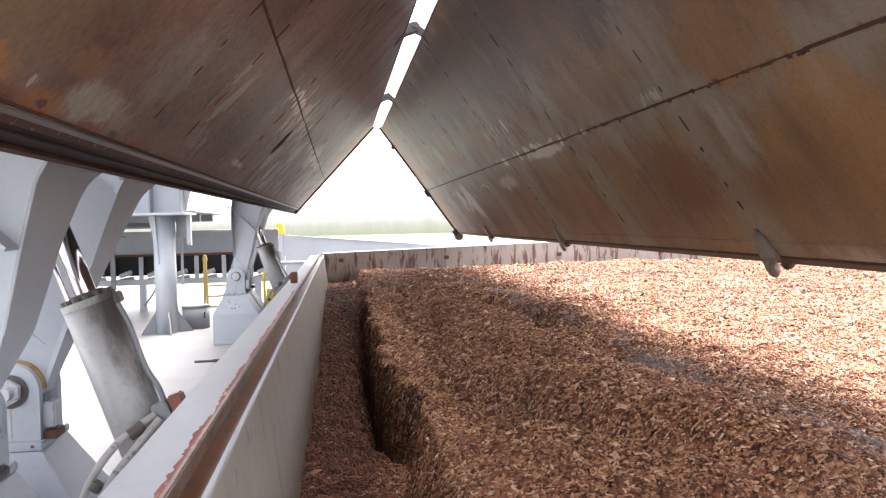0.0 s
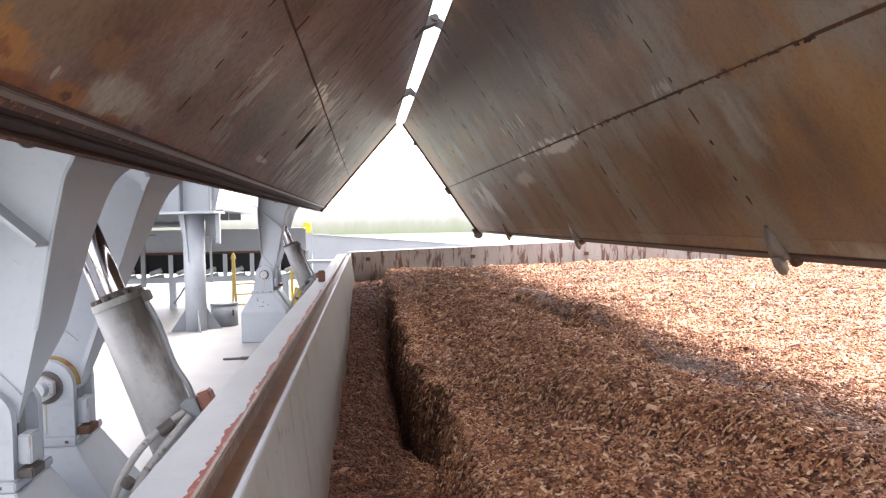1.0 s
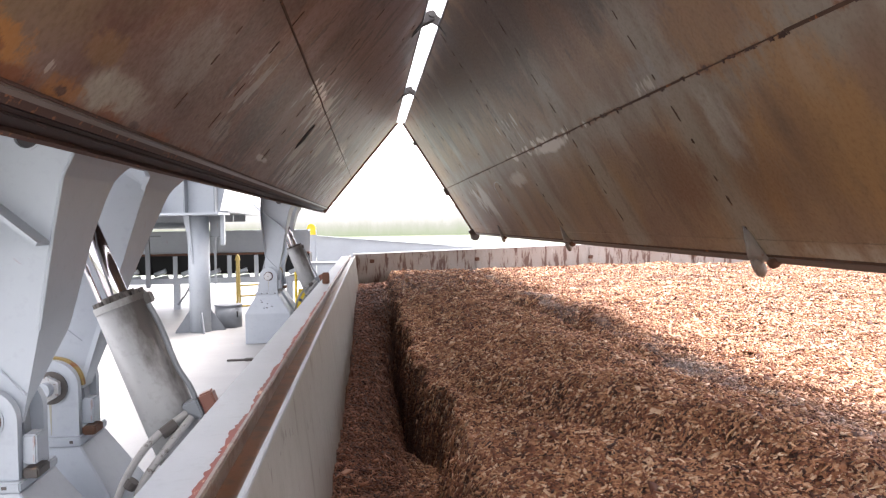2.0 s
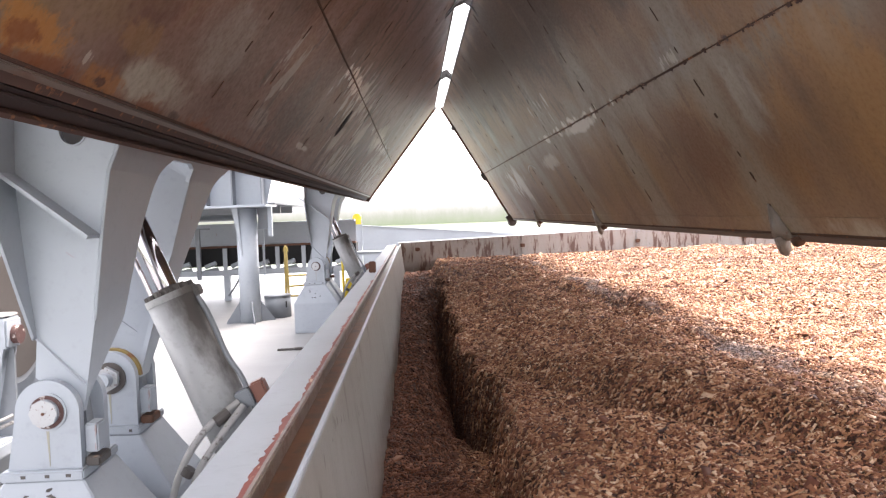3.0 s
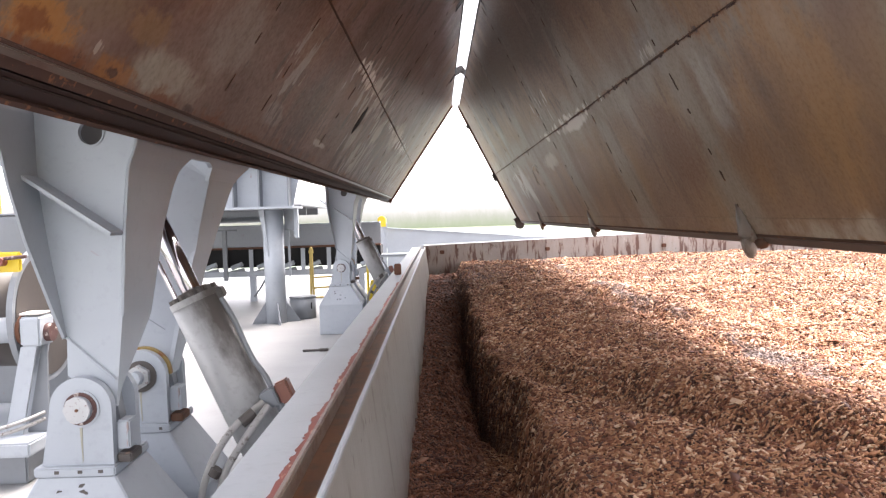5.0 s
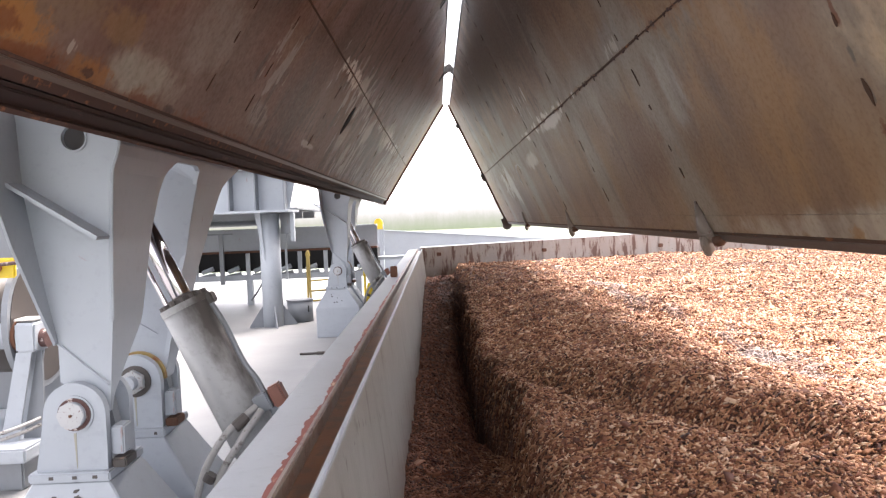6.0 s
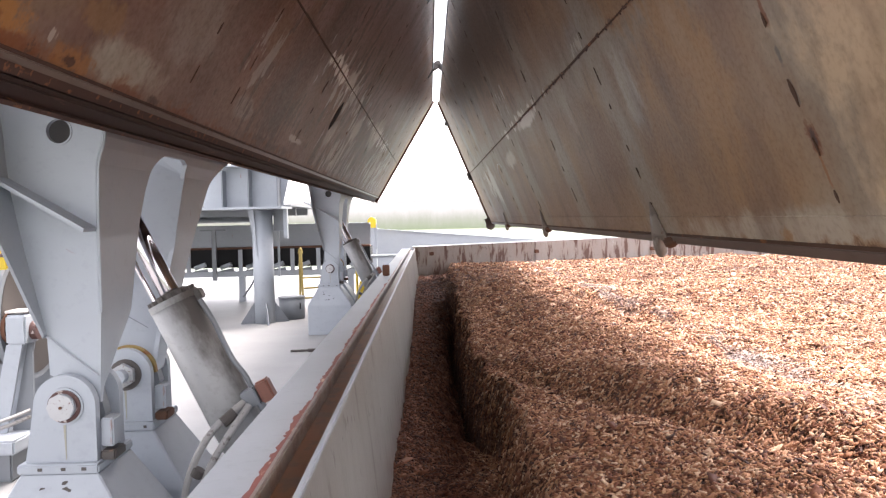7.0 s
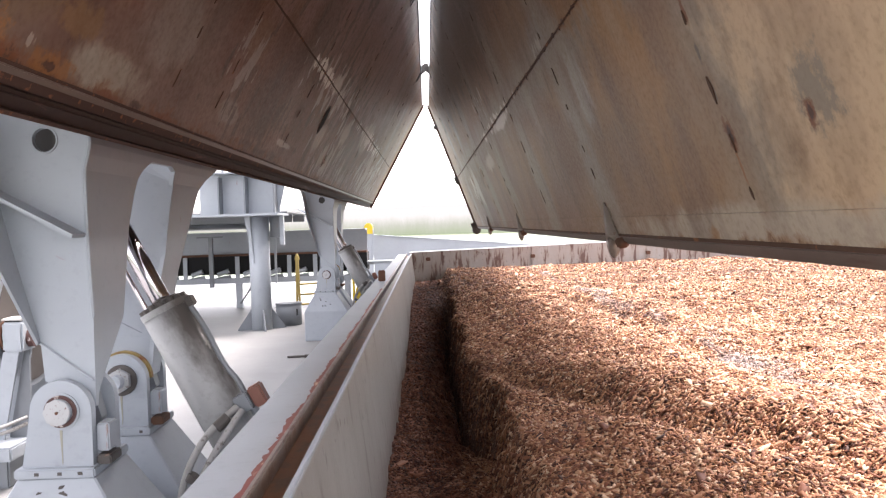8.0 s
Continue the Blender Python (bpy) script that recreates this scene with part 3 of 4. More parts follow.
def chip_height(x, y):
    v = lambda s, q: noise.noise((x * s + q, y * s - q, q))
    top = 0.68 + 0.05 * v(0.5, 3) + 0.045 * v(1.3, 7) + 0.028 * v(2.9, 5) + 0.018 * v(5.5, 1)
    top += 0.05 * smooth(1.0, 3.5, x) + 0.05 * math.exp(-((x - 1.2 - 0.10 * (7 - y)) / 0.5) ** 2) * smooth(12, 8, y)
    top -= 0.13 * smooth(1.5, 0.25, x) * smooth(14, 11, y)
    for at, y_at, lean, y0, y1, amount in ((0.72, 3.9, 0.40, 1.6, 5.6, 0.75), (1.72, 7.9, 0.05, 5.2, 9.6, 1.0), (1.78, 4.6, 0.06, 2.4, 6.4, 0.5)):
        d = x - at - lean * (y_at - y) - 0.12 * v(1.1, at) - 0.05 * v(3.3, at)
        if abs(d) < 1.2:
            k = amount * smooth(y0, y0 + 1.0, y) * smooth(y1, y1 - 1.5, y)
            top += k * (0.05 * math.exp(-((d - 0.30) / 0.22) ** 2) - 0.085 * math.exp(-(d / 0.12) ** 2))
    edge = 0.32 + 0.05 * v(0.9, 11) + 0.08 * v(3.1, 2) + 0.05 * v(8, 4) + 0.11 * smooth(4.9, 4.0, y) + 0.08 * smooth(10, 14, y)
    floor = 0.25 + 0.04 * v(1.8, 5) + 0.035 * v(6, 5) + 0.20 * smooth(6.5, 12.5, y) - 0.16 * smooth(-0.1, 0.3, x) * smooth(3.2, 4.2, y) * smooth(12, 9, y)
    steep = 0.05 + 0.16 * smooth(4.0, 2.6, y) + 0.08 * smooth(11, 14, y)
    floor -= 0.34 * math.exp(-((x - edge + 0.07) / 0.065) ** 2) * smooth(4.2, 5.0, y) * smooth(12.5, 10, y)
    s = smooth(edge - steep, edge + 0.05, x)
    return floor + (top - floor) * s


def chip_pile():
    nx, ny = 150, 200
    xs = [-0.30 + 11.9 * (i / (nx - 1)) ** 2.2 for i in range(nx)]
    ys = [0.28 + 14.72 * (j / (ny - 1)) ** 1.2 for j in range(ny)]
    verts = [(x, y, chip_height(x, y)) for y in ys for x in xs]
    faces = [(j * nx + i, j * nx + i + 1, (j + 1) * nx + i + 1, (j + 1) * nx + i) for j in range(ny - 1) for i in range(nx - 1)]
    me = bpy.data.meshes.new("chip_bed")
    me.from_pydata(verts, [], faces)
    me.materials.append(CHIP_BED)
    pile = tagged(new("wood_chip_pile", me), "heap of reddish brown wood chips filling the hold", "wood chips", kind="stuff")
    rng = np.random.default_rng(4)
    pts = []
    for y0, y1, count in ((1.3, 3.6, 70000), (3.6, 6.5, 76000), (6.5, 10.5, 56000), (10.5, 14.95, 34000)):
        y = rng.uniform(y0, y1, count)
        pts.append(np.column_stack((-0.25 + rng.random(count) * (0.76 * (y + 0.6) + 0.55), y)))
    pts.append(np.column_stack((rng.uniform(0.08, 0.62, 20000), rng.uniform(2.0, 9.0, 20000))))
    xy = np.vstack(pts)
    k = len(xy)
    z = np.array([chip_height(x, y) for x, y in xy])
    e = 0.02
    sx = (np.array([chip_height(x + e, y) for x, y in xy]) - z) / e
    sx = np.clip(sx, -3, 3)
    size = rng.lognormal(math.log(0.0094), 0.45, k) * (1 + 0.085 * np.clip(xy[:, 1] - 4, 0, 12))
    a = rng.uniform(0, 2 * np.pi, k)
    tilt = rng.normal(0, 0.34, (k, 2))
    tilt *= (1 + 1.2 * np.abs(sx))[:, None]
    u = np.column_stack((np.cos(a), np.sin(a), tilt[:, 0] + sx * np.cos(a)))
    w = np.column_stack((-np.sin(a), np.cos(a), tilt[:, 1] - sx * np.sin(a)))
    u /= np.linalg.norm(u, axis=1)[:, None]
    w /= np.linalg.norm(w, axis=1)[:, None]
    nrm = np.cross(u, w)
    nrm /= np.linalg.norm(nrm, axis=1)[:, None]
    c = np.column_stack((xy, z + 0.006 + rng.uniform(0, 0.012, k)))
    asp = rng.uniform(0.16, 0.55, k)[:, None]
    s = size[:, None]
    j = lambda: rng.uniform(0.75, 1.2, k)[:, None]
    base = [c - u * s * j() - w * s * asp * j(), c + u * s * j() - w * s * asp * j(), c + u * s * j() + w * s * asp * j(), c - u * s * j() + w * s * asp * j()]
    th = nrm * 0.0025
    allv = np.stack([b - th for b in base] + [b + th for b in base], axis=1).reshape(-1, 3)
    quad = np.array([(4, 5, 6, 7), (0, 1, 5, 4), (1, 2, 6, 5), (2, 3, 7, 6), (3, 0, 4, 7)])
    idx = (np.arange(k)[:, None, None] * 8 + quad[None]).reshape(-1, 4)
    me = bpy.data.meshes.new("loose_chips")
    me.vertices.add(len(allv))
    me.vertices.foreach_set("co", allv.ravel())
    me.loops.add(idx.size)
    me.loops.foreach_set("vertex_index", idx.ravel().astype(np.int32))
    me.polygons.add(len(idx))
    me.polygons.foreach_set("loop_start", np.arange(0, idx.size, 4, dtype=np.int32))
    me.update(calc_edges=True)
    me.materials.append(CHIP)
    ob = new("loose_chips", me)
    ob.parent = pile
    tagged(ob, kind="stuff")


# ---- hatch covers ----
def weld_line(bm, along, at, a, b, z, w=0.008, gap=0.0):
    """A weld bead on the underside: along y at x=at, or along x at y=at."""
    p = a
    while p < b:
        q = min(b, p + random.uniform(0.03, 0.10)) if gap else min(b, p + 0.5)
        ww = w * random.uniform(0.6, 1.5)
        off = random.uniform(-0.002, 0.002)
        if gap:
            blot(bm, (p + q) / 2, at + off, (q - p) / 2, ww * 0.9, z + 0.001, 0.3, random.uniform(-0.04, 0.04), 12)
        elif along == "y":
            box(bm, at + off - ww, at + off + ww, p, q, z - 0.004, z + 0.004)
        else:
            box(bm, p, q, at + off - ww, at + off + ww, z - 0.004, z + 0.004)
        p = q + (random.uniform(0.08, 0.2) if gap else 0)
    return bm


def first_cover():
    c = thing("hatch_cover", "raised folding steel hatch cover with rust-stained underside, on hinge arms", "hatch cover", "folding hatch covers")
    x0, x1, z = 1.068, 3.275, 0.208
    part("underside_plate", boxed(x0 + 0.095, x1, Y_NEAR, Y_FAR, z, z + 0.012), PLATING, c, "grey plating stained brown and ochre")
    part("top_plate", boxed(x0 - 0.02, x1, Y_NEAR, Y_FAR, 0.84, 0.852), GREY_DARK, c)
    part("end_plate", boxed(x0 - 0.035, x0 - 0.022, Y_NEAR, Y_FAR, z + 0.002, 0.852), DARK_RUST, c, "dark rusty-edged end plate")
    part("seal_rubber", boxed(x0 - 0.022, x0 + 0.045, Y_NEAR, Y_FAR, z + 0.022, z + 0.06, bevel=0.01), MAROON_SEAL, c, "black rubber seal")
    part("seal_lip", boxed(x0 + 0.010, x0 + 0.022, Y_NEAR, Y_FAR, z + 0.010, z + 0.03, bevel=0.004), MAROON_SEAL, c)
    part("retaining_bar", boxed(x0 + 0.074, x0 + 0.095, Y_NEAR, Y_FAR, z - 0.010, z + 0.02, bevel=0.004), BAR_PALE, c, "scuffed pale brown retaining bar")
    part("bar_bead", boxed(x0 + 0.094, x0 + 0.106, Y_NEAR, Y_FAR, z - 0.005, z + 0.006, bevel=0.003), DARK_RUST, c, "rusty bead beside the bar")
    part("channel_roof", boxed(x0 + 0.045, x0 + 0.074, Y_NEAR, Y_FAR, z + 0.004, z + 0.02), DARK_RUST, c)
    part("ridge_plate", boxed(x1, x1 + 0.012, Y_NEAR, Y_FAR, z - 0.01, 0.84), GREY_DARK, c)
    part("far_side_plate", boxed(x0 - 0.02, 3.318, Y_FAR, Y_FAR + 0.014, z - 0.035, 0.85), RUST, c)
    part("near_side_plate", boxed(x0 - 0.02, x1, Y_NEAR - 0.014, Y_NEAR, z - 0.035, 0.85), RUST, c)
    part("weld_seam", weld_line(bmesh.new(), "y", x0 + 0.84, Y_NEAR, Y_FAR, z - 0.001, 0.004), WELD, c, "dark rusty weld seam")
    for y in (2.5, 3.12, 4.9, 6.9, 9.0, 11.4, 13.2):
        part("stitch_weld_row", weld_line(bmesh.new(), "x", y, x0 + 0.25, x1 - 0.05, z - 0.001, 0.0045, 1), WELD, c, "broken row of stitch welds")["kind"] = "stuff"
    # black patch on the uncut plate stands for the dark inside a hole
    part("drain_hole_patch", blot(bmesh.new(), x0 + 0.585, 5.89, 0.12, 0.075, z - 0.002, 0.1), BELT, c, "black oblong patch for the dark inside of a hole")
    for y in (3.25, 7.3, 11.6):
        part("ridge_hinge", ridge_lug(HINGE[0], HINGE[1], -1, y), GREASE, c, "dark greasy hinge lug")
    for s in SETS:
        arm_pair(c, s)
    return c


def ridge_lug(x, z, side, y):
    bm = bmesh.new()
    for d in ((-0.06, 0.06) if side < 0 else (0.0,)):
        plate(bm, ((x, z - 0.05), (x + 0.045, z - 0.02), (x + 0.045, z + 0.02), (x, z + 0.05), (x + side * 0.24, z + 0.12), (x + side * 0.26, z + 0.022), (x + side * 0.12, z + 0.01)), y + d - 0.02, y + d + 0.02)
    if side < 0:
        rod(bm, (x, y - 0.11, z), (x, y + 0.11, z), 0.026, 14)
    return bm


PROFILE = ((0.06, -0.10), (0.114, -0.072), (0.37, 0.066), (0.638, 0.224), (0.80, 0.315), (0.87, 0.351), (0.93, 0.366), (0.977, 0.384), (1.053, 0.44))


def along(table, x):
    for (a, p), (b, q) in zip(table, table[1:]):
        if x <= b:
            return p + (q - p) * max(0, (x - a) / (b - a))
    return table[-1][1]


def arm_pair(c, s):
    """Two tapering legs with a web between them, arched at the bottom, from the cover's end plate to the pins."""
    z_of = lambda x: along(PROFILE, x)
    a_in = ((0.06, 2.485), (0.11, 2.495), (0.20, 2.60), (0.34, 2.77), (0.67, 2.90), (0.81, 2.99), (0.90, 3.07), (0.945, 3.15), (0.965, 3.28))
    b_in = ((0.06, 3.09), (0.16, 3.13), (0.435, 3.26), (0.62, 3.43), (0.84, 3.54), (0.93, 3.53), (0.965, 3.42))
    b_out = ((0.06, 3.21), (0.10, 3.23), (0.47, 3.56), (0.67, 3.80), (0.84, 4.0), (0.92, 4.14), (0.97, 4.30), (1.053, 4.62))
    # inner web, following the curved front edge
    bm = bmesh.new()
    xs = [0.06 + 0.993 * i / 48 for i in range(49)]

    def strip(lo, hi, x_a, x_b):
        sel = [x for x in xs if x_a <= x <= x_b]
        rows = []
        for i, x in enumerate(sel):
            rows.append([bm.verts.new((x + dx, s + y, z_of(x) + dz)) for y in (lo(x), hi(x)) for dx, dz in ((0, 0), (-0.012, 0.018))])
        for p, q in zip(rows, rows[1:]):
            bm.faces.new((p[0], p[2], q[2], q[0]))
            bm.faces.new((p[1], q[1], q[3], p[3]))
            bm.faces.new((p[0], q[0], q[1], p[1]))
            bm.faces.new((p[2], p[3], q[3], q[2]))
        bm.faces.new((rows[0][0], rows[0][1], rows[0][3], rows[0][2]))
        bm.faces.new((rows[-1][0], rows[-1][2], rows[-1][3], rows[-1][1]))

    cut = 0.966
    strip(lambda x: 2.48, lambda x: along(a_in, x), 0.06, cut)
    strip(lambda x: along(b_in, x), lambda x: along(b_out, x), 0.06, cut)
    strip(lambda x: 2.48, lambda x: along(b_out, x), cut - 0.02, 1.06)
    part("inner_web", bm, GREY, c, "grey web plate with an arched opening")
    # front plate of the near leg
    left = ((0.19, 0.205), (0.414, 0.419), (0.691, 0.666), (0.837, 0.756), (0.93, 0.84))
    outline = [(x, z) for x, z in PROFILE] + [(1.053, 0.84), *left[::-1], (0.06, 0.12)]
    legs = [("leg_plate", outline, 2.462, 2.48)]
    for nm, o, ya, yb in legs:
        bm = bmesh.new()
        ring = [(0.899 + 0.046 * math.cos(math.pi * k / 14), 0.539 + 0.046 * math.sin(math.pi * k / 14)) for k in range(28)]
        loops = [[bm.verts.new((x, s + ya, z)) for x, z in q] for q in (o, ring)]
        edges = [bm.edges.new((q[i], q[(i + 1) % len(q)])) for q in loops for i in range(len(q))]
        bmesh.ops.triangle_fill(bm, use_beauty=True, edges=edges)
        r = bmesh.ops.extrude_face_region(bm, geom=list(bm.faces))
        bmesh.ops.translate(bm, verts=[v for v in r["geom"] if isinstance(v, bmesh.types.BMVert)], vec=(0, yb - ya, 0))
        part(nm, bm, GREY, c, "light grey leg plate")
    # added dark disc, in place of the shade inside the lifting hole
    part("eye_shade_disc", rod(bmesh.new(), (0.899, s + 2.56, 0.539), (0.899, s + 2.57, 0.539), 0.12, 28), GREASE, c, "dark disc for the shade inside the round lifting hole")
    part("lifting_eye_rim", rim(0.899, s + 2.456, 0.539, 0.046, 0.052), GREY, c)
    part("edge_bead", tube(bmesh.new(), [(x, s + 2.461, z) for x, z in PROFILE[2:]], 0.008, 6), GREY, c)
    part("stiffener", boxed(0.634, 0.648, s + 2.34, s + 2.462, 0.232, 0.76), GREY, c, "flat stiffener bar")
    part("knuckle_weld", tube(bmesh.new(), [(0.185, s + 2.459, 0.20), (0.165, s + 2.459, 0.08), (0.15, s + 2.459, -0.045)], 0.007, 6), GREY, c)
    bm = bmesh.new()
    rows = [[bm.verts.new((x + d, s + y, z)) for y in (ya, 2.48) for d in (0, -0.014)] for x, z, ya in ((0.19, 0.205, 2.44), (0.29, 0.302, 2.39), (0.47, 0.469, 2.30), (0.62, 0.602, 2.25), (0.837, 0.756, 2.17), (0.93, 0.84, 2.13))]
    for p, q in zip(rows, rows[1:]):
        for i, j in ((0, 1), (1, 3), (3, 2), (2, 0)):
            bm.faces.new((p[i], p[j], q[j], q[i]))
    part("outer_flange", bm, GREY, c)
    # leaning plate of the far leg
    bm = bmesh.new()
    row = [(x, s + 3.06 + 0.56 * min(x, 0.88), z) for x, z in outline]
    a = [bm.verts.new(p) for p in row]
    b = [bm.verts.new((p[0], p[1] + 0.018, p[2])) for p in row]
    for i in range(len(a)):
        bm.faces.new((a[i], a[(i + 1) % len(a)], b[(i + 1) % len(a)], b[i]))
    bm.faces.new(a)
    bm.faces.new(b[::-1])
    bmesh.ops.triangulate(bm, faces=[f for f in bm.faces if len(f.verts) > 4])
    part("leg_plate", bm, GREY, c, "light grey leg plate")
    for y in (2.56, 3.20):
        bm = bmesh.new()
        pts = [(0.16 * math.cos(a), 0.125 * math.sin(a)) for a in [math.pi * (0.5 + k / 12) for k in range(13)]]
        plate(bm, [(0.12, -0.01), (0.2, 0.05), (0.2, 0.22), *[(x * 0.8, z) for x, z in pts]], s + y - 0.03, s + y + 0.03)
        part("pin_boss", bm, GREY_DARK, c)


def rim(x, y, z, r0, r1):
    bm = bmesh.new()
    seg = 28
    rings = []
    for r, d in ((r0, 0), (r1, 0), (r1, 0.008), (r0, 0.008)):
        rings.append([bm.verts.new((x + r * math.cos(2 * math.pi * k / seg), y + d, z + r * math.sin(2 * math.pi * k / seg))) for k in range(seg)])
    for i in range(4):
        p, q = rings[i], rings[(i + 1) % 4]
        for k in range(seg):
            bm.faces.new((p[k], p[(k + 1) % seg], q[(k + 1) % seg], q[k]))
    return bm


def second_cover():
    c = thing("hatch_cover", "raised folding steel hatch cover with brown-stained underside and edge clips", "hatch cover", "folding hatch covers")
    x0, x1, z = 0.075, 2.637, 0.0205
    part("underside_plate", boxed(0.118, 2.46 + x0, Y_NEAR_TWO, Y_FAR, z, z + 0.012), PLATING_PALE, c, "grey plating stained brown and ochre")
    part("edge_plate", boxed(2.46 + x0, x1, Y_NEAR_TWO, Y_FAR, z - 0.006, z + 0.012), PLATING_PALE, c, "lapped edge plate")
    part("edge_bar", boxed(x1, x1 + 0.03, Y_NEAR_TWO, Y_FAR, z - 0.012, 0.65, bevel=0.004), BAR, c)
    part("edge_shadow_gap", boxed(x1 - 0.012, x1 + 0.001, Y_NEAR_TWO, Y_FAR, z - 0.009, z + 0.005), WELD, c, "dark rusty lap joint")
    part("edge_foot", boxed(x1 + 0.03, x1 + 0.045, Y_NEAR_TWO, Y_FAR, z + 0.0, 0.12), BAR, c)
    part("top_plate", boxed(x0, x1, Y_NEAR_TWO, Y_FAR, 0.65, 0.662), GREY_DARK, c)
    part("ridge_plate", boxed(0.106, 0.118, Y_NEAR_TWO, Y_FAR, z - 0.008, 0.65), GREY_DARK, c)
    part("far_side_plate", boxed(x0, x1 + 0.03, Y_FAR, Y_FAR + 0.014, z - 0.035, 0.65), RUST, c)
    part("near_side_plate", boxed(x0, x1 + 0.03, Y_NEAR_TWO - 0.014, Y_NEAR_TWO, z - 0.035, 0.65), RUST, c)
    part("weld_seam", weld_line(bmesh.new(), "y", x0 + 1.53, Y_NEAR_TWO, Y_FAR, z - 0.001, 0.005), WELD, c, "dark rusty weld seam")
    bm = bmesh.new()
    for i in range(70):
        y = random.uniform(0.6, 7.0)
        blot(bm, x0 + 1.534 + random.gauss(0, 0.006), max(0.3, y), random.uniform(0.003, 0.010), random.uniform(0.006, 0.03), z - 0.003, 0.6)
    part("weld_rust", bm, DARK_RUST, c, "rust beading along the weld")["kind"] = "stuff"
    for y in (1.59, 3.45, 5.4, 7.45, 9.5, 11.6, 13.4):
        part("stitch_weld_row", weld_line(bmesh.new(), "x", y, x0 + 0.1, 2.44 + x0, z - 0.001, 0.0075, 1), WELD, c, "broken row of stitch welds")["kind"] = "stuff"
    part("chalk_arc", tube(bmesh.new(), [(1.86, 9.3, z), (1.80, 9.5, z), (1.85, 9.85, z), (2.06, 9.95, z)], 0.006, 6), SCUFF, c, "pale scraped arc")
    for y in (3.46, 7.56, 11.65):
        clip(c, x0, x1, z, y)
    for y in (3.25, 7.3, 11.6):
        part("ridge_hinge", ridge_lug(0, 0, 1, y), GREASE, c, "dark greasy hinge lug")
    bm = bmesh.new()
    rod(bm, (x1 + 0.06, Y_FAR - 0.10, -0.02), (x1 + 0.06, Y_FAR + 0.03, -0.02), 0.085, 24)
    box(bm, x1 - 0.10, x1 + 0.03, Y_FAR - 0.16, Y_FAR - 0.11, -0.09, 0.03)
    part("track_wheel", bm, GREASE, c, "rusty track wheel")
    part("side_bracket", boxed(x0 + 1.50, x0 + 1.66, Y_FAR - 0.06, Y_FAR + 0.08, z - 0.07, z + 0.1, bevel=0.01), GREASE, c)
    part("side_bracket", boxed(x0 + 0.42, x0 + 0.50, Y_FAR - 0.03, Y_FAR + 0.05, z - 0.07, z + 0.1, bevel=0.01), GREASE, c)
    return c


def hull(bm, pts):
    vs = [bm.verts.new(p) for p in pts]
    bmesh.ops.convex_hull(bm, input=vs)
    return bm


def clip(c, x0, x1, z, y):
    """A cast claw on the free edge: a wedge that grows out of the plating, a long prong at its far side and a short nose."""
    bm = hull(bmesh.new(), [(x1 - 0.20, y, z - 0.002), (x1 - 0.13, y - 0.045, z - 0.014), (x1 - 0.13, y + 0.045, z - 0.016), (x1 - 0.01, y - 0.085, z - 0.03), (x1 - 0.01, y + 0.095, z - 0.045), (x1 + 0.035, y - 0.075, z - 0.015), (x1 + 0.04, y + 0.09, z - 0.03), (x1 + 0.03, y - 0.06, z + 0.01), (x1 + 0.03, y + 0.06, z + 0.01), (x1 - 0.17, y, z + 0.01)])
    bmesh.ops.bevel(bm, geom=list(bm.edges), offset=0.007, segments=2, affect="EDGES")
    g = part("edge_guide", bm, CAST, c, "worn cast edge guide", True)
    bm = hull(bmesh.new(), [(x1 + dx, y + dy, z + dz) for dx, dz, lo, hi in ((-0.01, -0.048, -0.01, 0.07), (0.03, 0.0, -0.01, 0.07), (0.075, -0.068, -0.005, 0.065), (0.10, -0.025, -0.005, 0.065), (0.115, -0.055, 0.008, 0.05)) for dy in (lo, hi)])
    bmesh.ops.bevel(bm, geom=list(bm.edges), offset=0.009, segments=2, affect="EDGES")
    part("prong", bm, CAST, g, "rust-tipped hanging prong", True)
    bm = rod(bmesh.new(), (x1 + 0.01, y - 0.115, z - 0.01), (x1 + 0.058, y - 0.125, z - 0.022), 0.040, 14, 0.028)
    bmesh.ops.bevel(bm, geom=[e for e in bm.edges if e.calc_face_angle(0) > 0.8], offset=0.008, segments=2, affect="EDGES")
    part("guide_nose", bm, RUST, g, "short rusty nose", True)


